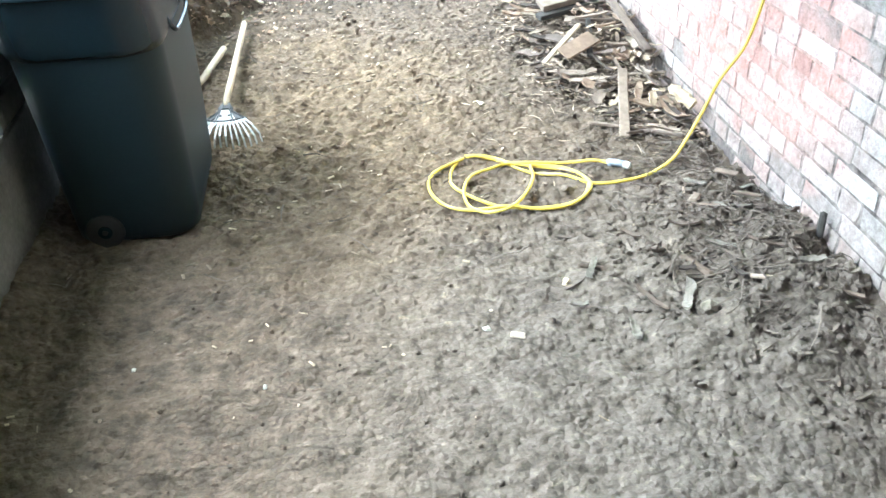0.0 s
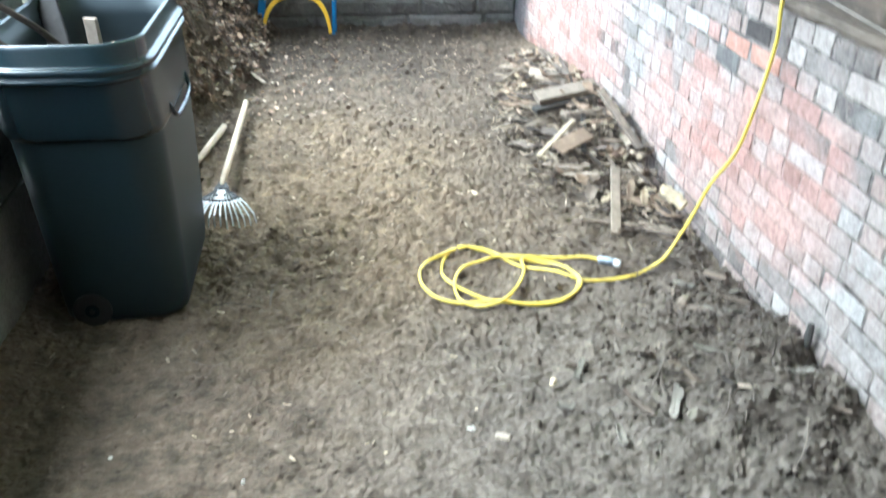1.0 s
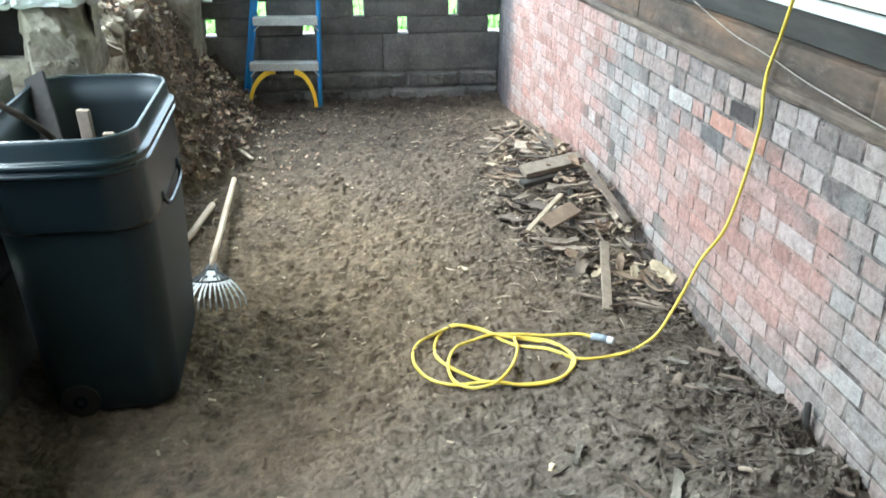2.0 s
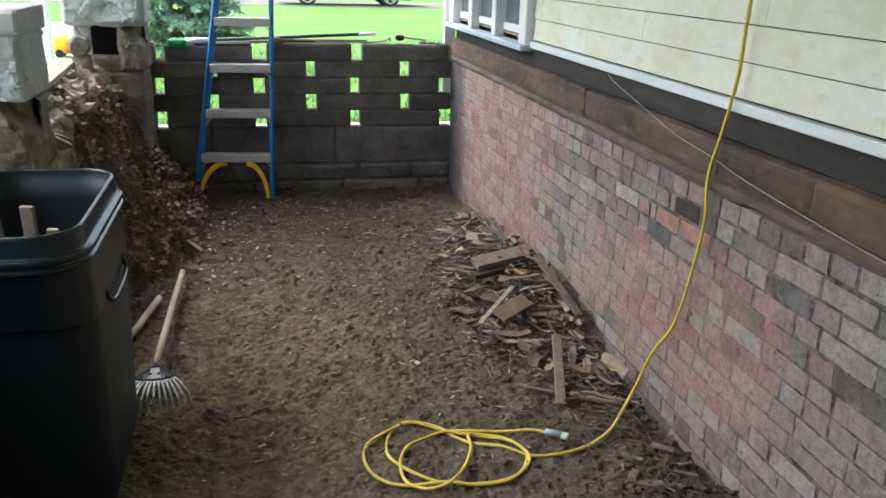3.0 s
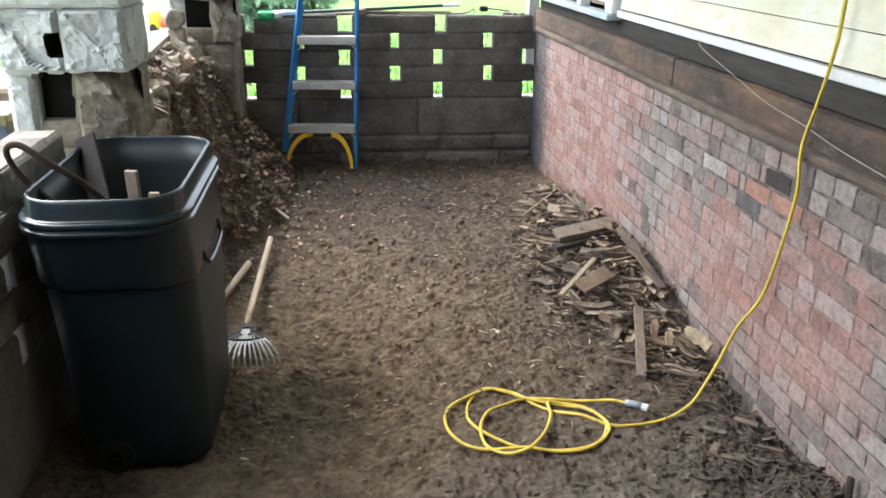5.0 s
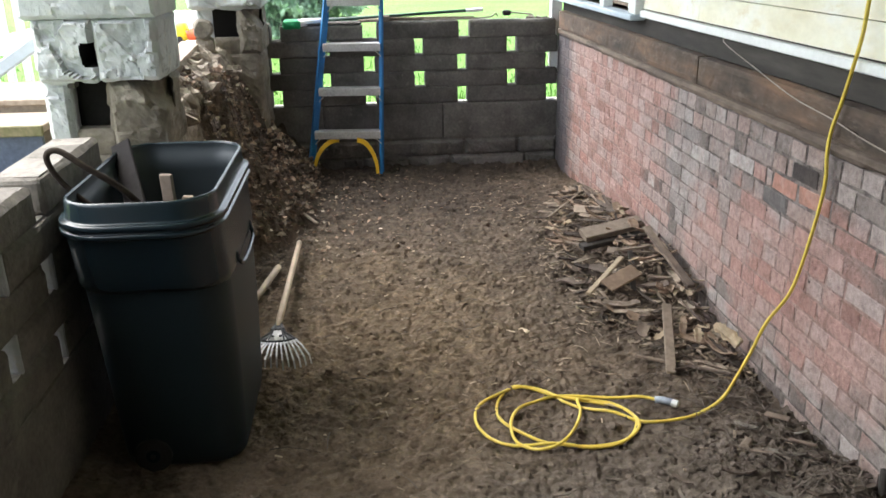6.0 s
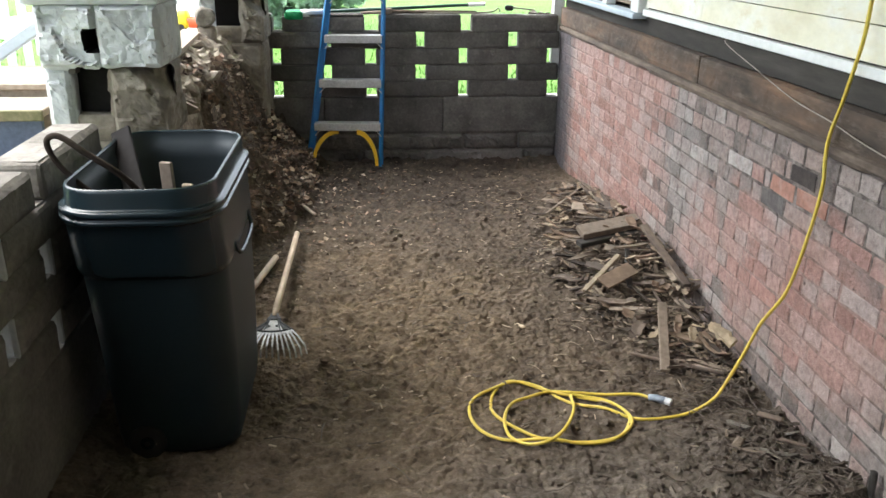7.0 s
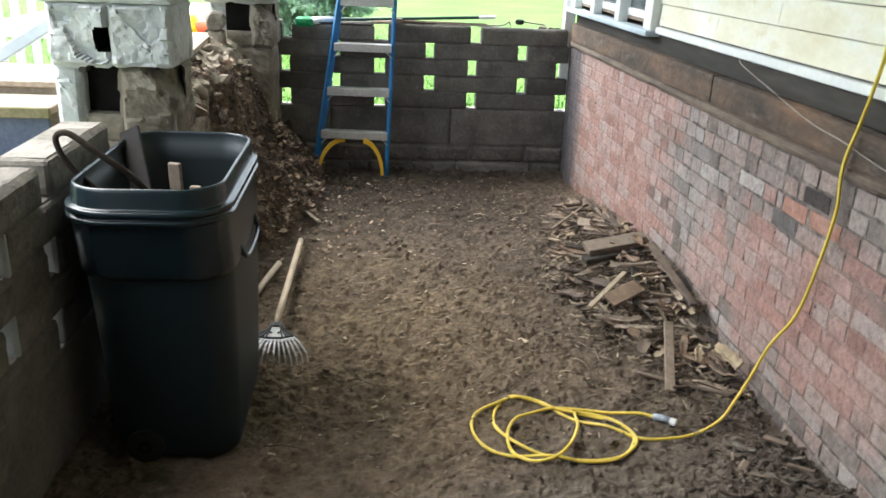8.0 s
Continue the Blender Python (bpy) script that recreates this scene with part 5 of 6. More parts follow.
def spruce():
    """A blue spruce with flat layered boughs down to the lawn."""
    base = Vector((-1.15, 12.4, 0.2))
    t = thing("spruce_tree", base, "blue spruce with low spreading boughs on the lawn", "tree")
    part("trunk", tube([base + Vector((0, 0, z)) for z in (-0.05, 0.5, 1.5, 3, 4.6)], 0.11, 9, True, 0.02), BARK, t)
    rng = random.Random(17)
    limbs, vs, fs = [], [], []

    def needles(p, out, length, size):
        steps = max(3, int(length / 0.03))
        for j in range(steps):
            q = p + out * length * j / steps + Vector((0, 0, 0.10 * length * (j / steps) ** 2))
            for w in range(6):
                nd = (out * 0.7 + Vector((rng.gauss(0, 1), rng.gauss(0, 1), rng.gauss(0.15, 0.7))) * 0.6).normalized() * size * rng.uniform(0.7, 1.3)
                n = len(vs)
                wd = Vector((-nd.y, nd.x, rng.uniform(-0.03, 0.03))).normalized() * 0.018
                vs.extend((q - wd, q + wd, q + nd))
                fs.append((n, n + 1, n + 2))

    levels = 15
    for lv in range(levels):
        z = 0.34 + 4.0 * lv / levels
        count = 11 if lv < 4 else 8
        for k in range(count):
            reach = 1.2 * (1 - z / 5.4) * rng.uniform(0.8, 1.1)
            a = 2 * math.pi * (k + 0.5 * (lv % 2)) / count + rng.uniform(-0.2, 0.2)
            d = Vector((math.cos(a), math.sin(a), 0))
            zz = z + rng.uniform(-0.05, 0.05)
            line = smooth_line([base + Vector((0, 0, zz + 0.12)), base + d * reach * 0.55 + Vector((0, 0, zz + 0.02)), base + d * reach + Vector((0, 0, zz - 0.04))], 9)
            limbs.append(tube(line, 0.018, 5, True, 0.005))
            side = Vector((-d.y, d.x, 0))
            for i in range(44):
                u = 0.15 + 0.85 * (i + rng.random()) / 44
                p = line[min(len(line) - 1, int(u * (len(line) - 1)))]
                s = 1 if i % 2 else -1
                out = (side * s * rng.uniform(0.3, 1) + d * rng.uniform(0.3, 1.0) + Vector((0, 0, rng.uniform(-0.9, 0.2)))).normalized()
                needles(p, out, rng.uniform(0.16, 0.34) * (1.2 - 0.5 * u), 0.075)
    part("limbs", join(*limbs), BARK, t)
    part("crown", (vs, fs), SPRUCE, t, "blue-green needles")


spruce()


# ---- the heap of broken wood against the brick wall ----
def heap_top(x, y):
    """Height of the heap over the soil, steep at the wall and thin towards the floor."""
    long = max(0.0, math.sin(math.pi * min(1.0, max(0.0, (y - 2.55) / 2.6)))) ** 0.6
    reach = 0.50 * long + 0.02
    return 0.15 * long * max(0.0, 1 - (1.40 - x) / reach) ** 0.7


def wood_heap():
    rng = random.Random(31)
    gs = []
    for i in range(1500):
        y = 2.58 + 2.35 * rng.random()
        long = max(0.12, math.sin(math.pi * min(1.0, max(0.0, (y - 2.5) / 2.65)))) ** 0.7
        x = 1.385 - 0.52 * long * rng.random() ** 1.1
        ln = 0.015 + 0.085 * rng.random() ** 1.7
        g = splinter(ln, rng.uniform(0.002, 0.014) + 0.06 * ln, rng.uniform(0.0015, 0.004), rng, rng.uniform(-0.25, 0.25), 0.5, 4, rng.uniform(-1, 1))
        z = soil_height(x, y) + heap_top(x, y) * rng.random() + 0.004
        gs.append(turned(g, Matrix.Translation((min(x, 1.40 - ln * 0.4), y, z)) @ pose(0, 0, 0, rng.uniform(-25, 25), rng.uniform(-30, 30), rng.gauss(70, 55))))
    for i in range(420):
        # straw and slivers thinly strewn beyond the foot of the heap
        y = 2.5 + 2.7 * rng.random()
        x = 1.32 - abs(rng.gauss(0.28, 0.22))
        g = splinter(rng.uniform(0.015, 0.09), rng.uniform(0.0015, 0.006), 0.002, rng, rng.uniform(-0.15, 0.15), 0.4, 4, rng.uniform(-1, 1))
        gs.append(turned(g, Matrix.Translation((x, y, soil_height(x, y) + 0.004)) @ pose(0, 0, 0, rng.uniform(-6, 6), 0, rng.gauss(85, 40))))
    tagged(put("wood_debris", *join(*gs), SCRAP), "heap of splinters and bark crumbs against the brick wall", "wood debris", kind="stuff")

    # the larger torn strips that lie on it, one by one
    looks = ((OLD_WOOD, "torn grey-brown strip of wood on the heap"), (DRY_BARK, "curled brown strip of bark on the heap"), (BEAM_GREY, "weathered broken lath on the heap"), (DARK_STRIP, "dark rotten strip of wood on the heap"), (PALE_STRIP, "pale splintered strip of wood on the heap"))
    for i in range(250):
        y = 2.64 + 2.4 * rng.random()
        long = max(0.15, math.sin(math.pi * min(1.0, max(0.0, (y - 2.5) / 2.65)))) ** 0.7
        x = 1.35 - 0.42 * long * rng.random() ** 1.2
        kind = rng.choices(range(5), (4, 4, 3, 3, 1.2))[0]
        mat, label = looks[kind]
        ln = rng.uniform(0.05, 0.22) * (0.6 if kind == 4 else 1)
        wd = rng.uniform(0.010, 0.026) if rng.random() < 0.6 else rng.uniform(0.026, 0.05)
        curl = rng.uniform(0.06, 0.2) if kind == 1 else rng.uniform(-0.03, 0.05)
        g = splinter(ln, wd, rng.uniform(0.003, 0.009), rng, curl, 0.35, 10, rng.uniform(-0.5, 0.5), 0.6)
        ang = rng.gauss(70, 32) if rng.random() < 0.75 else rng.uniform(0, 180)
        if x > 1.28:
            # those by the wall lean along it
            ang, x = rng.gauss(8, 8), min(x, 1.36)
        ob = put("wood_strip", *g, mat, smooth=False)
        ob.matrix_world = Matrix.Translation((x, y, soil_height(x, y) + heap_top(x, y) * rng.uniform(0.6, 1.15) + 0.010)) @ pose(0, 0, 0, rng.uniform(-14, 14), rng.uniform(-22, 22), ang)
        tagged(ob, label, "wood strip", "strips on the wood heap")


wood_heap()
slat((1.105, 2.68, 0.035), (1.17, 2.95, 0.195), 0.038, 0.012, OLD_WOOD, "scrap_board", "grey-brown lath lying on the wood heap", group="heap boards")
slat((1.05, 3.82, 0.19), (1.36, 3.86, 0.235), 0.10, 0.030, OLD_WOOD, "scrap_board", "thick grey-brown board on the wood heap", group="heap boards", spin=10)
slat((1.03, 3.76, 0.15), (1.36, 3.83, 0.19), 0.06, 0.024, BEAM_DARK, "scrap_board", "dark grey board under the thick one", group="heap boards")
slat((0.935, 3.26, 0.12), (1.135, 3.44, 0.215), 0.026, 0.012, PALE_STRIP, "scrap_board", "narrow tan lath on the wood heap", group="heap boards")
slat((1.30, 3.62, 0.29), (1.33, 3.10, 0.20), 0.036, 0.016, BEAM_GREY, "scrap_board", "dark grey board against the brick wall", group="heap boards")
slat((1.01, 3.25, 0.155), (1.17, 3.33, 0.195), 0.08, 0.010, DRY_BARK, "scrap_board", "short reddish brown board on the wood heap", group="heap boards", spin=18)
slat((1.13, 3.24, 0.14), (1.24, 3.66, 0.20), 0.026, 0.010, BEAM_DARK, "scrap_board", "dark narrow lath on the wood heap", group="heap boards", spin=20)
slat((1.14, 3.69, 0.155), (1.33, 3.60, 0.18), 0.055, 0.009, OLD_WOOD, "scrap_board", "thin pale board on the wood heap", group="heap boards", spin=10)
slat((1.14, 4.36, 0.155), (1.36, 4.30, 0.16), 0.075, 0.008, OLD_WOOD, "scrap_board", "curled tan strip on the wood heap", group="heap boards", spin=14)
slat((1.06, 4.20, 0.11), (1.15, 4.18, 0.13), 0.07, 0.010, BEAM_GREY, "scrap_board", "short grey board end on the heap", group="heap boards", spin=-20)
slat((1.02, 4.46, 0.08), (1.24, 4.66, 0.15), 0.016, 0.010, OLD_WOOD, "stick", "thin pale stick on the heap", "stick")
slat((1.02, 2.84, 0.03), (1.30, 2.60, 0.06), 0.014, 0.012, BEAM_GREY, "stick", "thin dark stick on the soil", "stick")
slat((-0.47, 4.84, 0.115), (-0.40, 4.79, 0.105), 0.07, 0.012, BEAM_GREY, "scrap_board", "small grey board on the soil bank", spin=10)
slat((-0.39, 4.74, 0.075), (-0.305, 4.60, 0.055), 0.02, 0.012, OLD_WOOD, "stick", "short pale stick on the soil", "stick")


def split_chunk():
    """Pale freshly torn pieces, each of a few ragged layers."""
    rng = random.Random(5)
    for ln, wd, th, layers, m, lab in (
        (0.12, 0.034, 0.012, 3, Matrix.Translation((1.325, 2.70, 0.165)) @ pose(0, 0, 0, 34, -45, 12), "pale freshly split chunk of wood by the wall"),
        (0.06, 0.030, 0.006, 2, Matrix.Translation((1.245, 2.80, 0.13)) @ pose(0, 0, 0, 40, 20, -10), "white torn splinter of wood by the wall"),
        (0.055, 0.016, 0.005, 1, Matrix.Translation((1.27, 3.36, 0.215)) @ pose(0, 0, 0, 10, 0, 40), "small pale splinter of wood on the heap"),
        (0.075, 0.024, 0.004, 1, Matrix.Translation((1.14, 2.90, 0.085)) @ pose(0, 0, 0, 16, 24, -62), "pale curled splinter of wood on the soil"),
        (0.07, 0.010, 0.004, 1, Matrix.Translation((1.17, 3.40, 0.215)) @ pose(0, 0, 0, 8, 0, -70), "thin pale splinter of wood on the heap"),
        (0.05, 0.018, 0.004, 1, Matrix.Translation((1.27, 2.82, 0.15)) @ pose(0, 0, 0, 0, 12, 60), "white chip of wood by the wall")):
        gs = [turned(splinter(ln * rng.uniform(0.75, 1.0), wd * rng.uniform(0.6, 1.0), th, rng, 0.02, 0.7, 10, 0.15, 0.75), pose(0.25 * wd * rng.uniform(-1, 1), 0.1 * ln * rng.uniform(-1, 1), k * th * 0.9)) for k in range(layers)]
        ob = put("split_wood", *join(*gs), SPLINTER)
        ob.matrix_world = m
        tagged(ob, lab, "wood chunk", "pale splinters")
    # the dark peg, a small roughened block stood on end
    g = rough_block(-0.018, 0.018, -0.055, 0.055, -0.015, 0.018, 0.006, 0.01, 4, 0.006)
    ob = put("wall_peg", *g, BEAM_DARK)
    ob.matrix_world = Matrix.Translation((1.380, 1.81, 0.150)) @ pose(0, 0, 0, 86, 0, 10) @ Matrix.Diagonal((0.4, 0.75, 0.6, 1))
    tagged(ob, "small dark peg standing by the brick wall", "peg")


split_chunk()


def ground_bits():
    """Single pale chips, pebbles, leaves and laths that lie apart on the soil."""
    def shard(name, label, cat, x, y, size, mat, turn=0.0, seed=1, lift=0.0):
        g = rough_block(-size[0] / 2, size[0] / 2, -size[1] / 2, size[1] / 2, -size[2] / 2, size[2] / 2, size[2] * 0.5, max(0.003, size[0] / 7), seed, size[2] * 0.3)
        for v in g[0]:
            v.x *= 0.75 + 0.5 * noise.noise(Vector((v.y * 60, seed, 0)))
        ob = put(name, *g, mat)
        ob.matrix_world = Matrix.Translation((x, y, soil_height(x, y) + size[2] * 0.35 + lift)) @ pose(0, 0, 0, 0, 6, turn)
        tagged(ob, label, cat)

    shard("wood_chip", "pale wood chip lying on the soil", "wood chip", 0.64, 3.18, (0.03, 0.05, 0.008), SPLINTER, 40, 2)
    shard("plaster_chip", "white plaster chip lying on the soil", "chip", 0.391, 1.698, (0.026, 0.02, 0.006), CONCRETE, 20, 3)
    shard("dry_leaf", "reddish brown dry leaf on the soil", "leaf", 0.468, 1.656, (0.035, 0.04, 0.004), LEAF, 70, 4)
    shard("wood_chip", "pale wood chip lying on the soil", "wood chip", 0.66, 1.877, (0.02, 0.035, 0.006), SPLINTER, -30, 5)
    shard("pebble", "small white pebble on the soil", "pebble", -0.20, 1.575, (0.012, 0.015, 0.008), CONCRETE, 0, 6)
    shard("pebble", "small white pebble on the soil", "pebble", -0.541, 1.70, (0.014, 0.012, 0.008), CONCRETE, 0, 7)
    shard("pebble", "grey stone half sunk in the soil", "pebble", 0.98, 1.62, (0.05, 0.04, 0.03), STONE, 30, 8)
    shard("bark_piece", "curved dark bark piece on the soil", "bark", 0.76, 1.92, (0.03, 0.10, 0.012), BARK, 60, 9)
    shard("bark_piece", "curved dark bark piece on the soil", "bark", 1.02, 1.80, (0.035, 0.12, 0.012), BARK, 20, 10)
    shard("bark_piece", "curved dark bark piece on the soil", "bark", 1.15, 2.15, (0.04, 0.11, 0.012), OLD_WOOD, -40, 11)
    slat((1.121, 1.69, 0.09), (1.199, 1.65, 0.10), 0.018, 0.008, OLD_WOOD, "lath_piece", "short grey-brown lath on the loose soil", "lath")
    slat((1.28, 2.29, 0.085), (1.33, 2.22, 0.10), 0.022, 0.008, BEAM_GREY, "lath_piece", "small brown board end on the loose soil", "lath", spin=15)
    slat((1.26, 2.10, 0.11), (1.32, 2.04, 0.12), 0.018, 0.008, BEAM_GREY, "lath_piece", "small grey board end on the loose soil", "lath", spin=-12)


ground_bits()


def loose_soil_pieces():
    """Larger strips of bark, root and lath in the loose soil by the wall."""
    rng = random.Random(77)
    bark, dark, tan = (LOG, "curved grey-brown bark strip on the loose soil"), (DARK_STRIP, "dark rotten root piece on the loose soil"), (BEAM_GREY, "weathered wood strip on the loose soil")
    for x, y, ln, wd, ang, tilt, curl, (mat, label) in (
        (1.245, 2.08, 0.15, 0.045, 32, -18, 0.02, bark), (1.16, 2.11, 0.12, 0.012, 55, -8, 0.05, tan), (1.31, 2.02, 0.11, 0.022, 5, -24, 0.08, dark),
        (0.737, 1.89, 0.085, 0.020, -22, 12, 0.18, bark), (0.937, 1.89, 0.075, 0.035, -8, -40, 0.05, dark), (0.95, 1.68, 0.115, 0.026, -38, 10, 0.12, bark),
        (0.858, 1.71, 0.12, 0.014, 22, 4, 0.10, tan), (0.776, 1.61, 0.07, 0.022, 4, 6, 0.02, bark), (1.23, 1.78, 0.14, 0.010, 62, 0, 0.03, tan),
        (1.05, 1.98, 0.10, 0.018, 80, 0, 0.10, dark), (1.13, 1.86, 0.12, 0.020, 66, 8, 0.06, bark), (1.0, 1.79, 0.09, 0.012, 95, 0, 0.10, dark),
        (1.20, 2.25, 0.09, 0.016, 20, -12, 0.06, bark), (1.335, 2.18, 0.10, 0.018, -6, -30, 0.10, bark), (1.36, 1.95, 0.09, 0.02, 12, -35, 0.06, dark),
        (1.28, 1.68, 0.08, 0.02, 75, 0, 0.08, bark), (0.90, 2.02, 0.07, 0.012, 40, 0, 0.12, tan), (1.10, 1.72, 0.07, 0.016, 15, 0, 0.12, dark),
        (0.66, 1.74, 0.05, 0.014, 70, 0, 0.12, bark), (1.33, 1.55, 0.07, 0.012, 50, 0, 0.05, tan)):
        ob = put("bark_strip", *splinter(ln, wd, 0.006, rng, curl, 0.5, 9, rng.uniform(-0.4, 0.4), 0.7), mat)
        ob.matrix_world = Matrix.Translation((x, y, soil_height(x, y) + 0.016)) @ pose(0, 0, 0, tilt, rng.uniform(-15, 15), ang)
        tagged(ob, label, "bark strip", "pieces in the loose soil")


loose_soil_pieces()


def loose_bits():
    rng = random.Random(41)
    clods, chips, twigs, leaves, bark = [], [], [], [], []
    for i in range(2400):
        y = 1.15 + 4.8 * rng.random() ** 1.25
        x = rng.uniform(-0.93, 1.39)
        r = 0.002 + 0.008 * rng.random() ** 4
        if x > 0.8 and y < 2.6 and rng.random() < 0.4:
            r *= 1.5
        clods.append(lump((x, y, soil_height(x, y) + r * 0.25), r, rng))
    for i in range(900):
        y, x = rng.gauss(1.85, 0.36), 1.40 - abs(rng.gauss(0, 0.30))
        r = 0.003 + 0.012 * rng.random() ** 3.2
        clods.append(lump((x, y, soil_height(x, y) + r * 0.1), r, rng))
    crumbs = []
    for i in range(1100):
        if i < 750:
            y, x = rng.gauss(1.85, 0.30), 1.38 - abs(rng.gauss(0.05, 0.26))
        else:
            y, x = rng.uniform(2.2, 5.8), rng.uniform(-0.5, 1.3)
        r = 0.004 + 0.016 * rng.random() ** 2.6
        crumbs.append(turned(stone((r, r * rng.uniform(0.7, 1.3), r * 0.7), rng), Matrix.Translation((min(x, 1.39), y, soil_height(x, y) + r * 0.2))))
    tagged(put("soil_crumbs", *join(*crumbs), SOIL), "angular dry soil crumbs in the loose earth", "soil crumbs", kind="stuff")
    for i in range(900):
        y = 3.75 + 2.2 * rng.random()
        x = rng.uniform(-0.93, -0.30)
        if bank(x, y) < 0.03:
            continue
        r = 0.006 + 0.022 * rng.random() ** 2.5
        clods.append(lump((x, y, soil_height(x, y) + r * 0.2), r, rng))
    for i in range(1500):
        y = 1.2 + 4.7 * rng.random() ** 0.8
        x = rng.uniform(-0.92, 1.38)
        near = x > 0.85 and y < 2.7
        if y < 2.4 and rng.random() < 0.75:
            continue
        ln = rng.uniform(0.006, 0.03) * (2.0 if near else 1.0)
        m = Matrix.Translation((x, y, soil_height(x, y) + 0.004)) @ pose(0, 0, 0, rng.uniform(-20, 20), rng.uniform(-25, 25), rng.gauss(90, 50))
        chips.append(turned(block((rng.uniform(0.003, 0.010), ln, 0.003), 0.0008), m))
    for i in range(230):
        y, x = rng.gauss(1.92, 0.30), 1.385 - abs(rng.gauss(0.05, 0.24))
        if (2.33 < y < 2.54 and x < 1.32) or y > 2.75:
            continue
        ln = 0.015 + 0.075 * rng.random() ** 2
        g = splinter(ln, rng.uniform(0.003, 0.008) + 0.06 * ln, rng.uniform(0.002, 0.005), rng, rng.uniform(-0.05, 0.1), 0.6, 5, rng.uniform(-0.6, 0.6), 0.7)
        m = Matrix.Translation((min(x, 1.40 - ln * 0.45), y, soil_height(x, y) + 0.003 + 0.008 * rng.random())) @ pose(0, 0, 0, rng.uniform(-20, 20), rng.uniform(-25, 25), rng.uniform(0, 180))
        bark.append(turned(g, m))
    for i in range(400):
        if rng.random() < 0.8:
            y, x = rng.uniform(1.5, 2.7), 1.38 - abs(rng.gauss(0, 0.2))
        else:
            y, x = rng.uniform(2.0, 5.5), rng.uniform(-0.9, 1.3)
        a, ln = rng.uniform(0, 6.28), rng.uniform(0.04, 0.17)
        pts = []
        for k in range(4):
            px, py = x + math.cos(a) * ln * k / 3 + rng.uniform(-0.008, 0.008), y + math.sin(a) * ln * k / 3 + rng.uniform(-0.008, 0.008)
            px = min(px, 1.39)
            pts.append((px, py, soil_height(px, py) + 0.006 + rng.uniform(0, 0.02)))
        twigs.append(tube(pts, rng.uniform(0.0012, 0.0035), 5, True, 0.001))

    def leaf(x, y, s, flat):
        """A curled leaf: midrib and two lobed halves."""
        m = Matrix.Translation((x, y, soil_height(x, y) + 0.006 + 0.3 * s * flat)) @ pose(0, 0, 0, rng.uniform(-50, 50) * flat, rng.uniform(-10, 70) * flat, rng.uniform(0, 360))
        c, w = rng.uniform(0.2, 0.9), rng.uniform(0.4, 0.9)
        v = [(0, -1, 0), (0, -0.3, 0.12 * c), (0, 0.4, 0.2 * c), (0, 1.1, 0.5 * c), (0.7 * w, -0.5, c * 0.5), (0.9 * w, 0.2, c * 0.7), (0.4 * w, 0.7, c * 0.5), (-0.7 * w, -0.45, c * 0.6), (-0.95 * w, 0.25, c * 0.4), (-0.4 * w, 0.75, c * 0.6)]
        v = [(px + rng.uniform(-0.22, 0.22), py + rng.uniform(-0.2, 0.2), pz + rng.uniform(-0.25, 0.25)) for px, py, pz in v]
        leaves.append(([m @ (Vector(p) * s) for p in v], [(0, 4, 1), (1, 4, 5, 2), (2, 5, 6), (2, 6, 3), (0, 1, 7), (1, 2, 8, 7), (2, 9, 8), (2, 3, 9)]))

    for i in range(5200):
        y = 3.72 + 2.2 * rng.random()
        x = -0.93 + 0.66 * rng.random() ** 1.1
        if bank(x, y) >= 0.02 + 0.05 * rng.random():
            leaf(x, y, 0.006 + 0.026 * rng.random() ** 2.4, 1.0)
    # thinly strewn over the floor below the bank
    for i in range(520):
        y = rng.uniform(4.1, 5.9)
        leaf(min(1.2, -0.50 + abs(rng.gauss(0, 0.34))), y, 0.005 + 0.016 * rng.random() ** 2, 0.4)
    for i in range(420):
        y, x = rng.uniform(3.8, 5.9), rng.uniform(-0.92, -0.35)
        a, ln = rng.uniform(0, 6.28), rng.uniform(0.03, 0.12)
        pts = []
        for k in range(4):
            px, py = max(-0.93, x + math.cos(a) * ln * k / 3), y + math.sin(a) * ln * k / 3
            pts.append((px, py, soil_height(px, py) + 0.004 + rng.uniform(0, 0.02)))
        twigs.append(tube(pts, rng.uniform(0.0010, 0.003), 5))
    tagged(put("soil_clods", *join(*clods), SOIL, smooth=True), "loose brown soil clods scattered on the floor", "soil clods", kind="stuff")
    tagged(put("wood_chips", *join(*chips), SCRAP), "small wood chips scattered over the soil", "wood chips", kind="stuff")
    tagged(put("bark_bits", *join(*bark), TWIG), "dark bark bits and root pieces in the loose soil", "bark bits", kind="stuff")
    tagged(put("twigs", *join(*twigs), TWIG), "thin dry twigs and roots on the soil", "twigs", kind="stuff")
    tagged(put("dry_leaves", *join(*leaves), LEAF), "dry brown leaves covering the soil bank", "leaves", kind="stuff")


loose_bits()


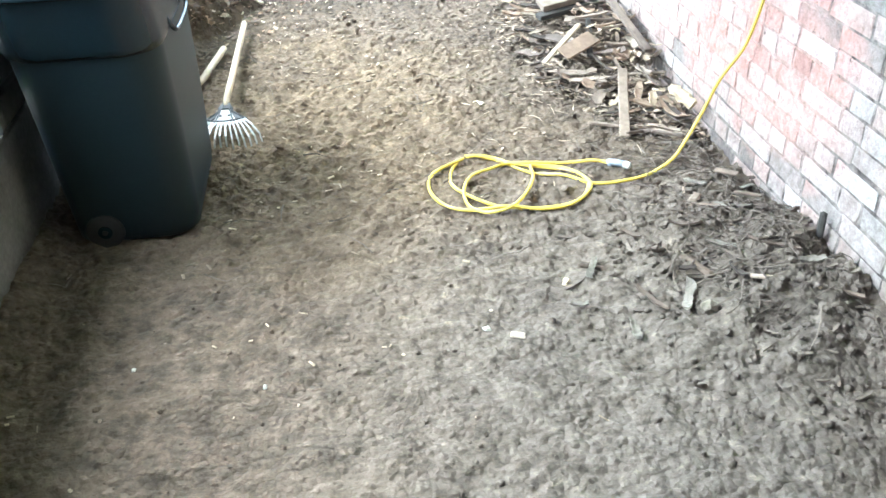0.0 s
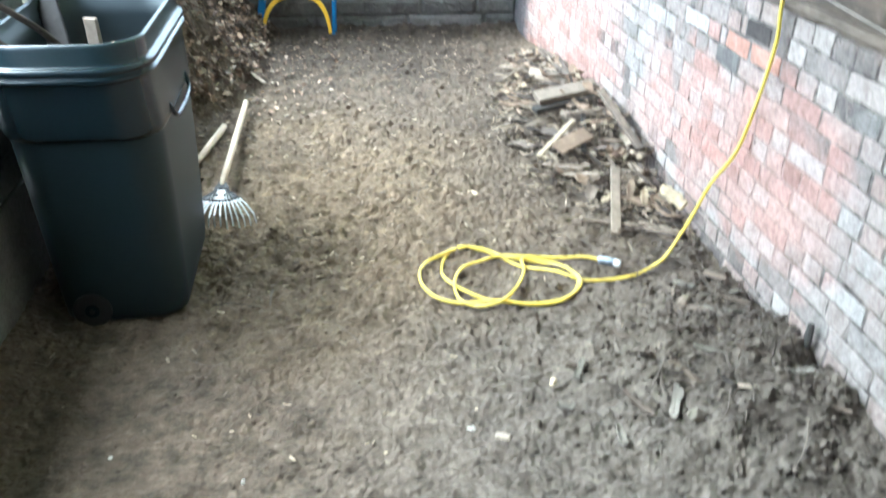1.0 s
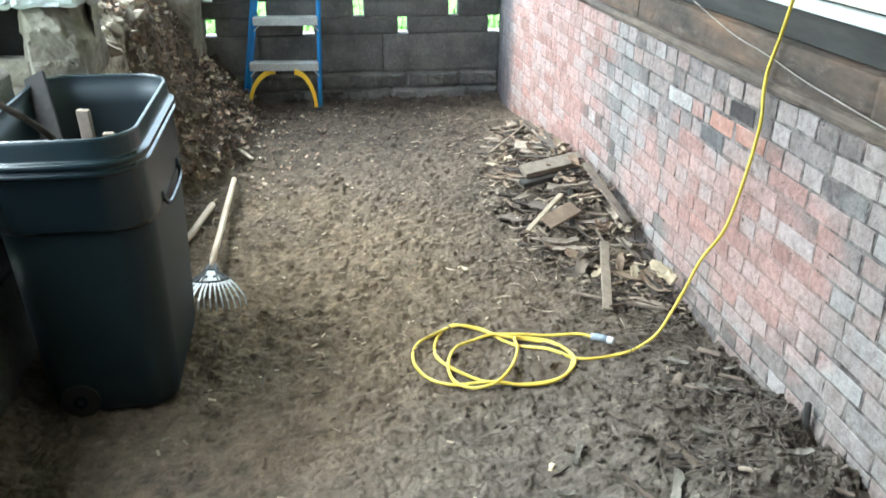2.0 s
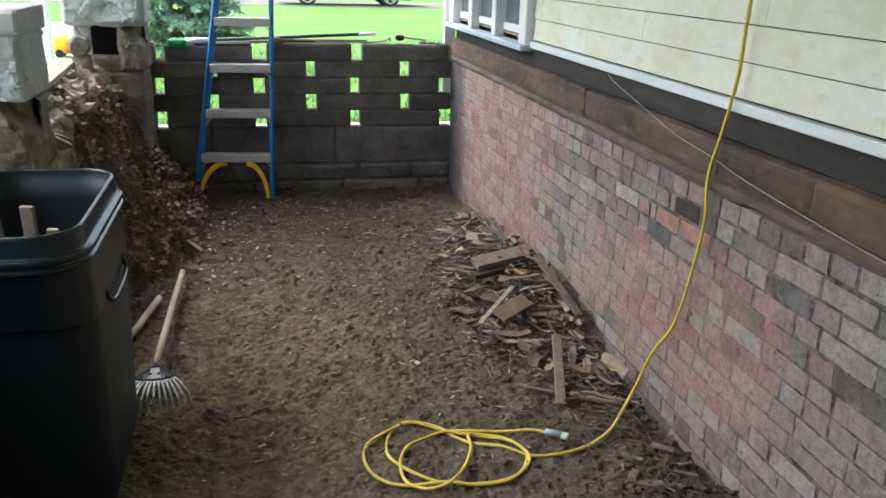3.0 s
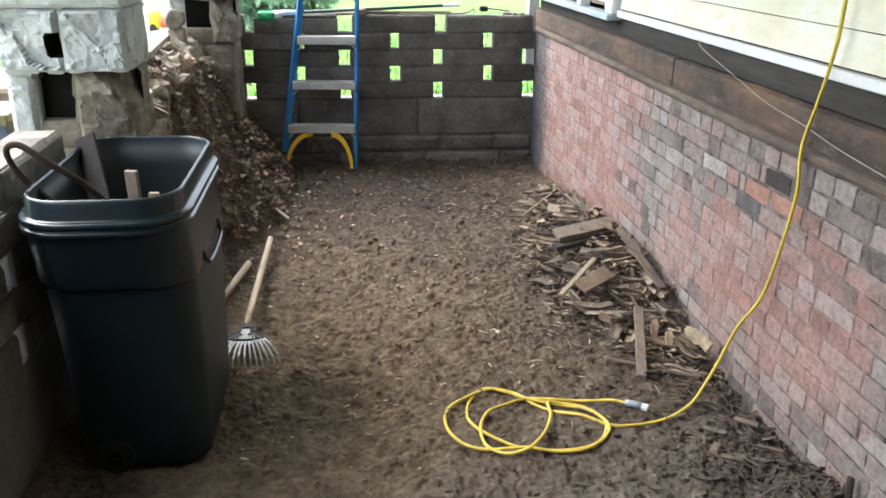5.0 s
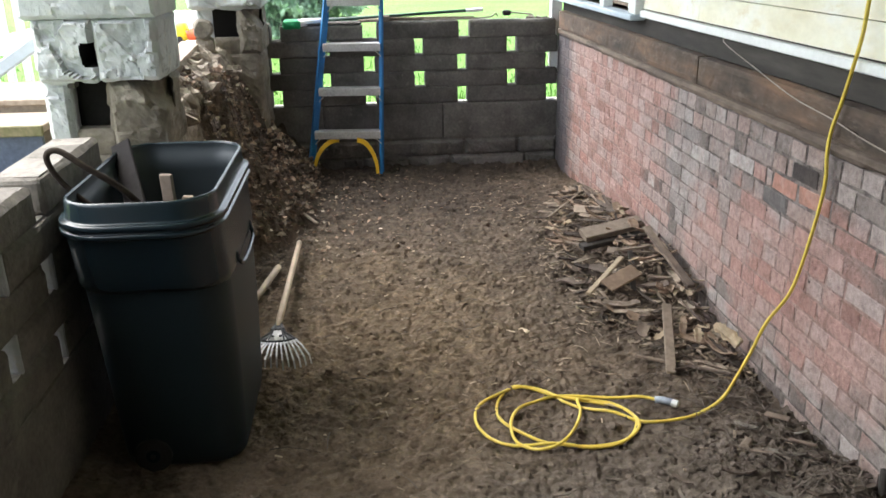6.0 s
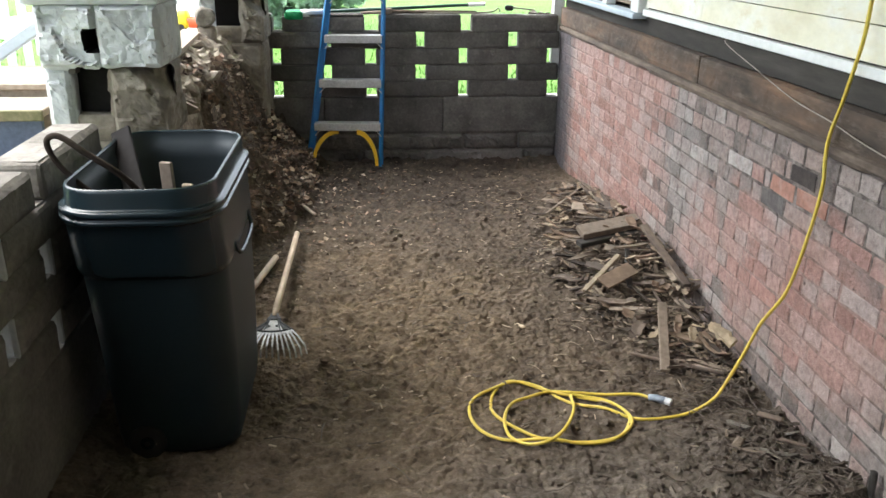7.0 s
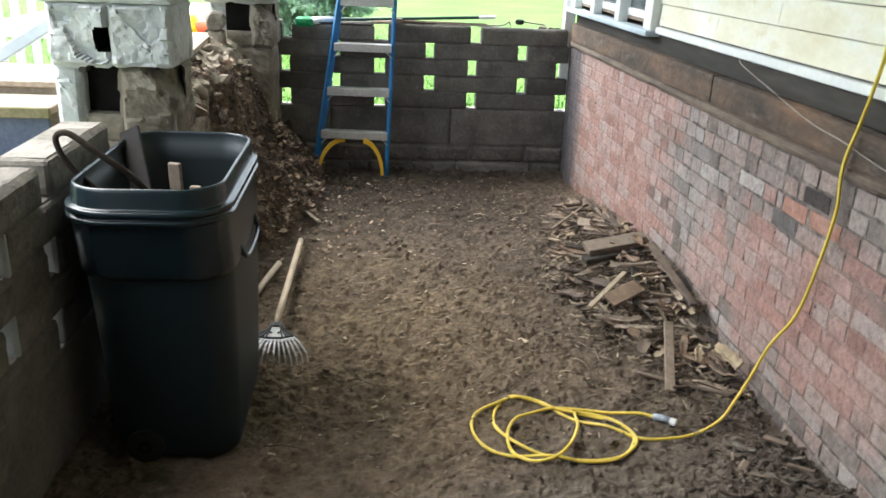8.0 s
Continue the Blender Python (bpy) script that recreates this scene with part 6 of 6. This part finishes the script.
# ---- bricks of the foundation wall ----
def bricks():
    rng = random.Random(51)
    meshes = {}

    def shape(ln, ht, zone):
        key = (round(ln, 2), round(ht, 2), rng.randrange(6), zone)
        if key not in meshes:
            v, f = block((0.10, ln, ht), 0.0032)
            j = random.Random(key[2] + round(ln * 900))
            v = [p + Vector((j.uniform(-0.0007, 0.0006), j.uniform(-0.005, 0.005), j.uniform(-0.004, 0.004))) for p in v]
            me = bpy.data.meshes.new("brick")
            me.from_pydata([tuple(p) for p in v], [], f)
            me.materials.append((BRICK, BRICK_SMOKED, CHARRED, BRICK_RED)[zone])
            meshes[key] = me
        return meshes[key]

    course, gap = 0.0667, 0.0085
    # bricks with a look of their own: course, far and near end, kind
    marked = {1: [(2.556, 2.386, 2)], 2: [(2.68, 2.505, 3), (2.50, 2.30, 3)], 3: [(2.735, 2.562, 1)]}
    z = BRICK_TOP
    rest = []
    row = 0
    while z > -0.12:
        head = row % 6 == 0
        hgt = 0.070 if row == 0 else course
        y = BACK_Y - 0.002 - 0.105 * (row % 2)
        while y > -2.5:
            pitch = 0.1035 if head or rng.random() < (0.6 if y > 2.25 else 0.35) else rng.uniform(0.198, 0.212)
            zone = 0
            for a, b, kind in marked.get(row, ()):
                if abs(y - a) < 0.002:
                    pitch, zone = a - b, kind
                elif y - pitch < a < y:
                    pitch = y - a
            if pitch < 0.035:
                y -= pitch
                continue
            c = (WALL_X + 0.05 + rng.uniform(-0.0006, 0.0006), y - pitch / 2, z - hgt / 2 + rng.uniform(-0.0015, 0.0015))
            if 1.45 < c[1] < 4.6:
                ob = new("brick", shape(pitch - gap, hgt - gap, zone))
                ob.location = c
                ob.rotation_euler = (rng.uniform(-0.018, 0.018), 0, rng.uniform(-0.003, 0.003))
                ob.parent = BRICK_WALL
            else:
                rest.append(block((0.10, pitch - gap, hgt - gap), 0.003, c))
            y -= pitch
        z -= hgt
        row += 1
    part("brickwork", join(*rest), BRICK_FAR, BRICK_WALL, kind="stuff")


bricks()
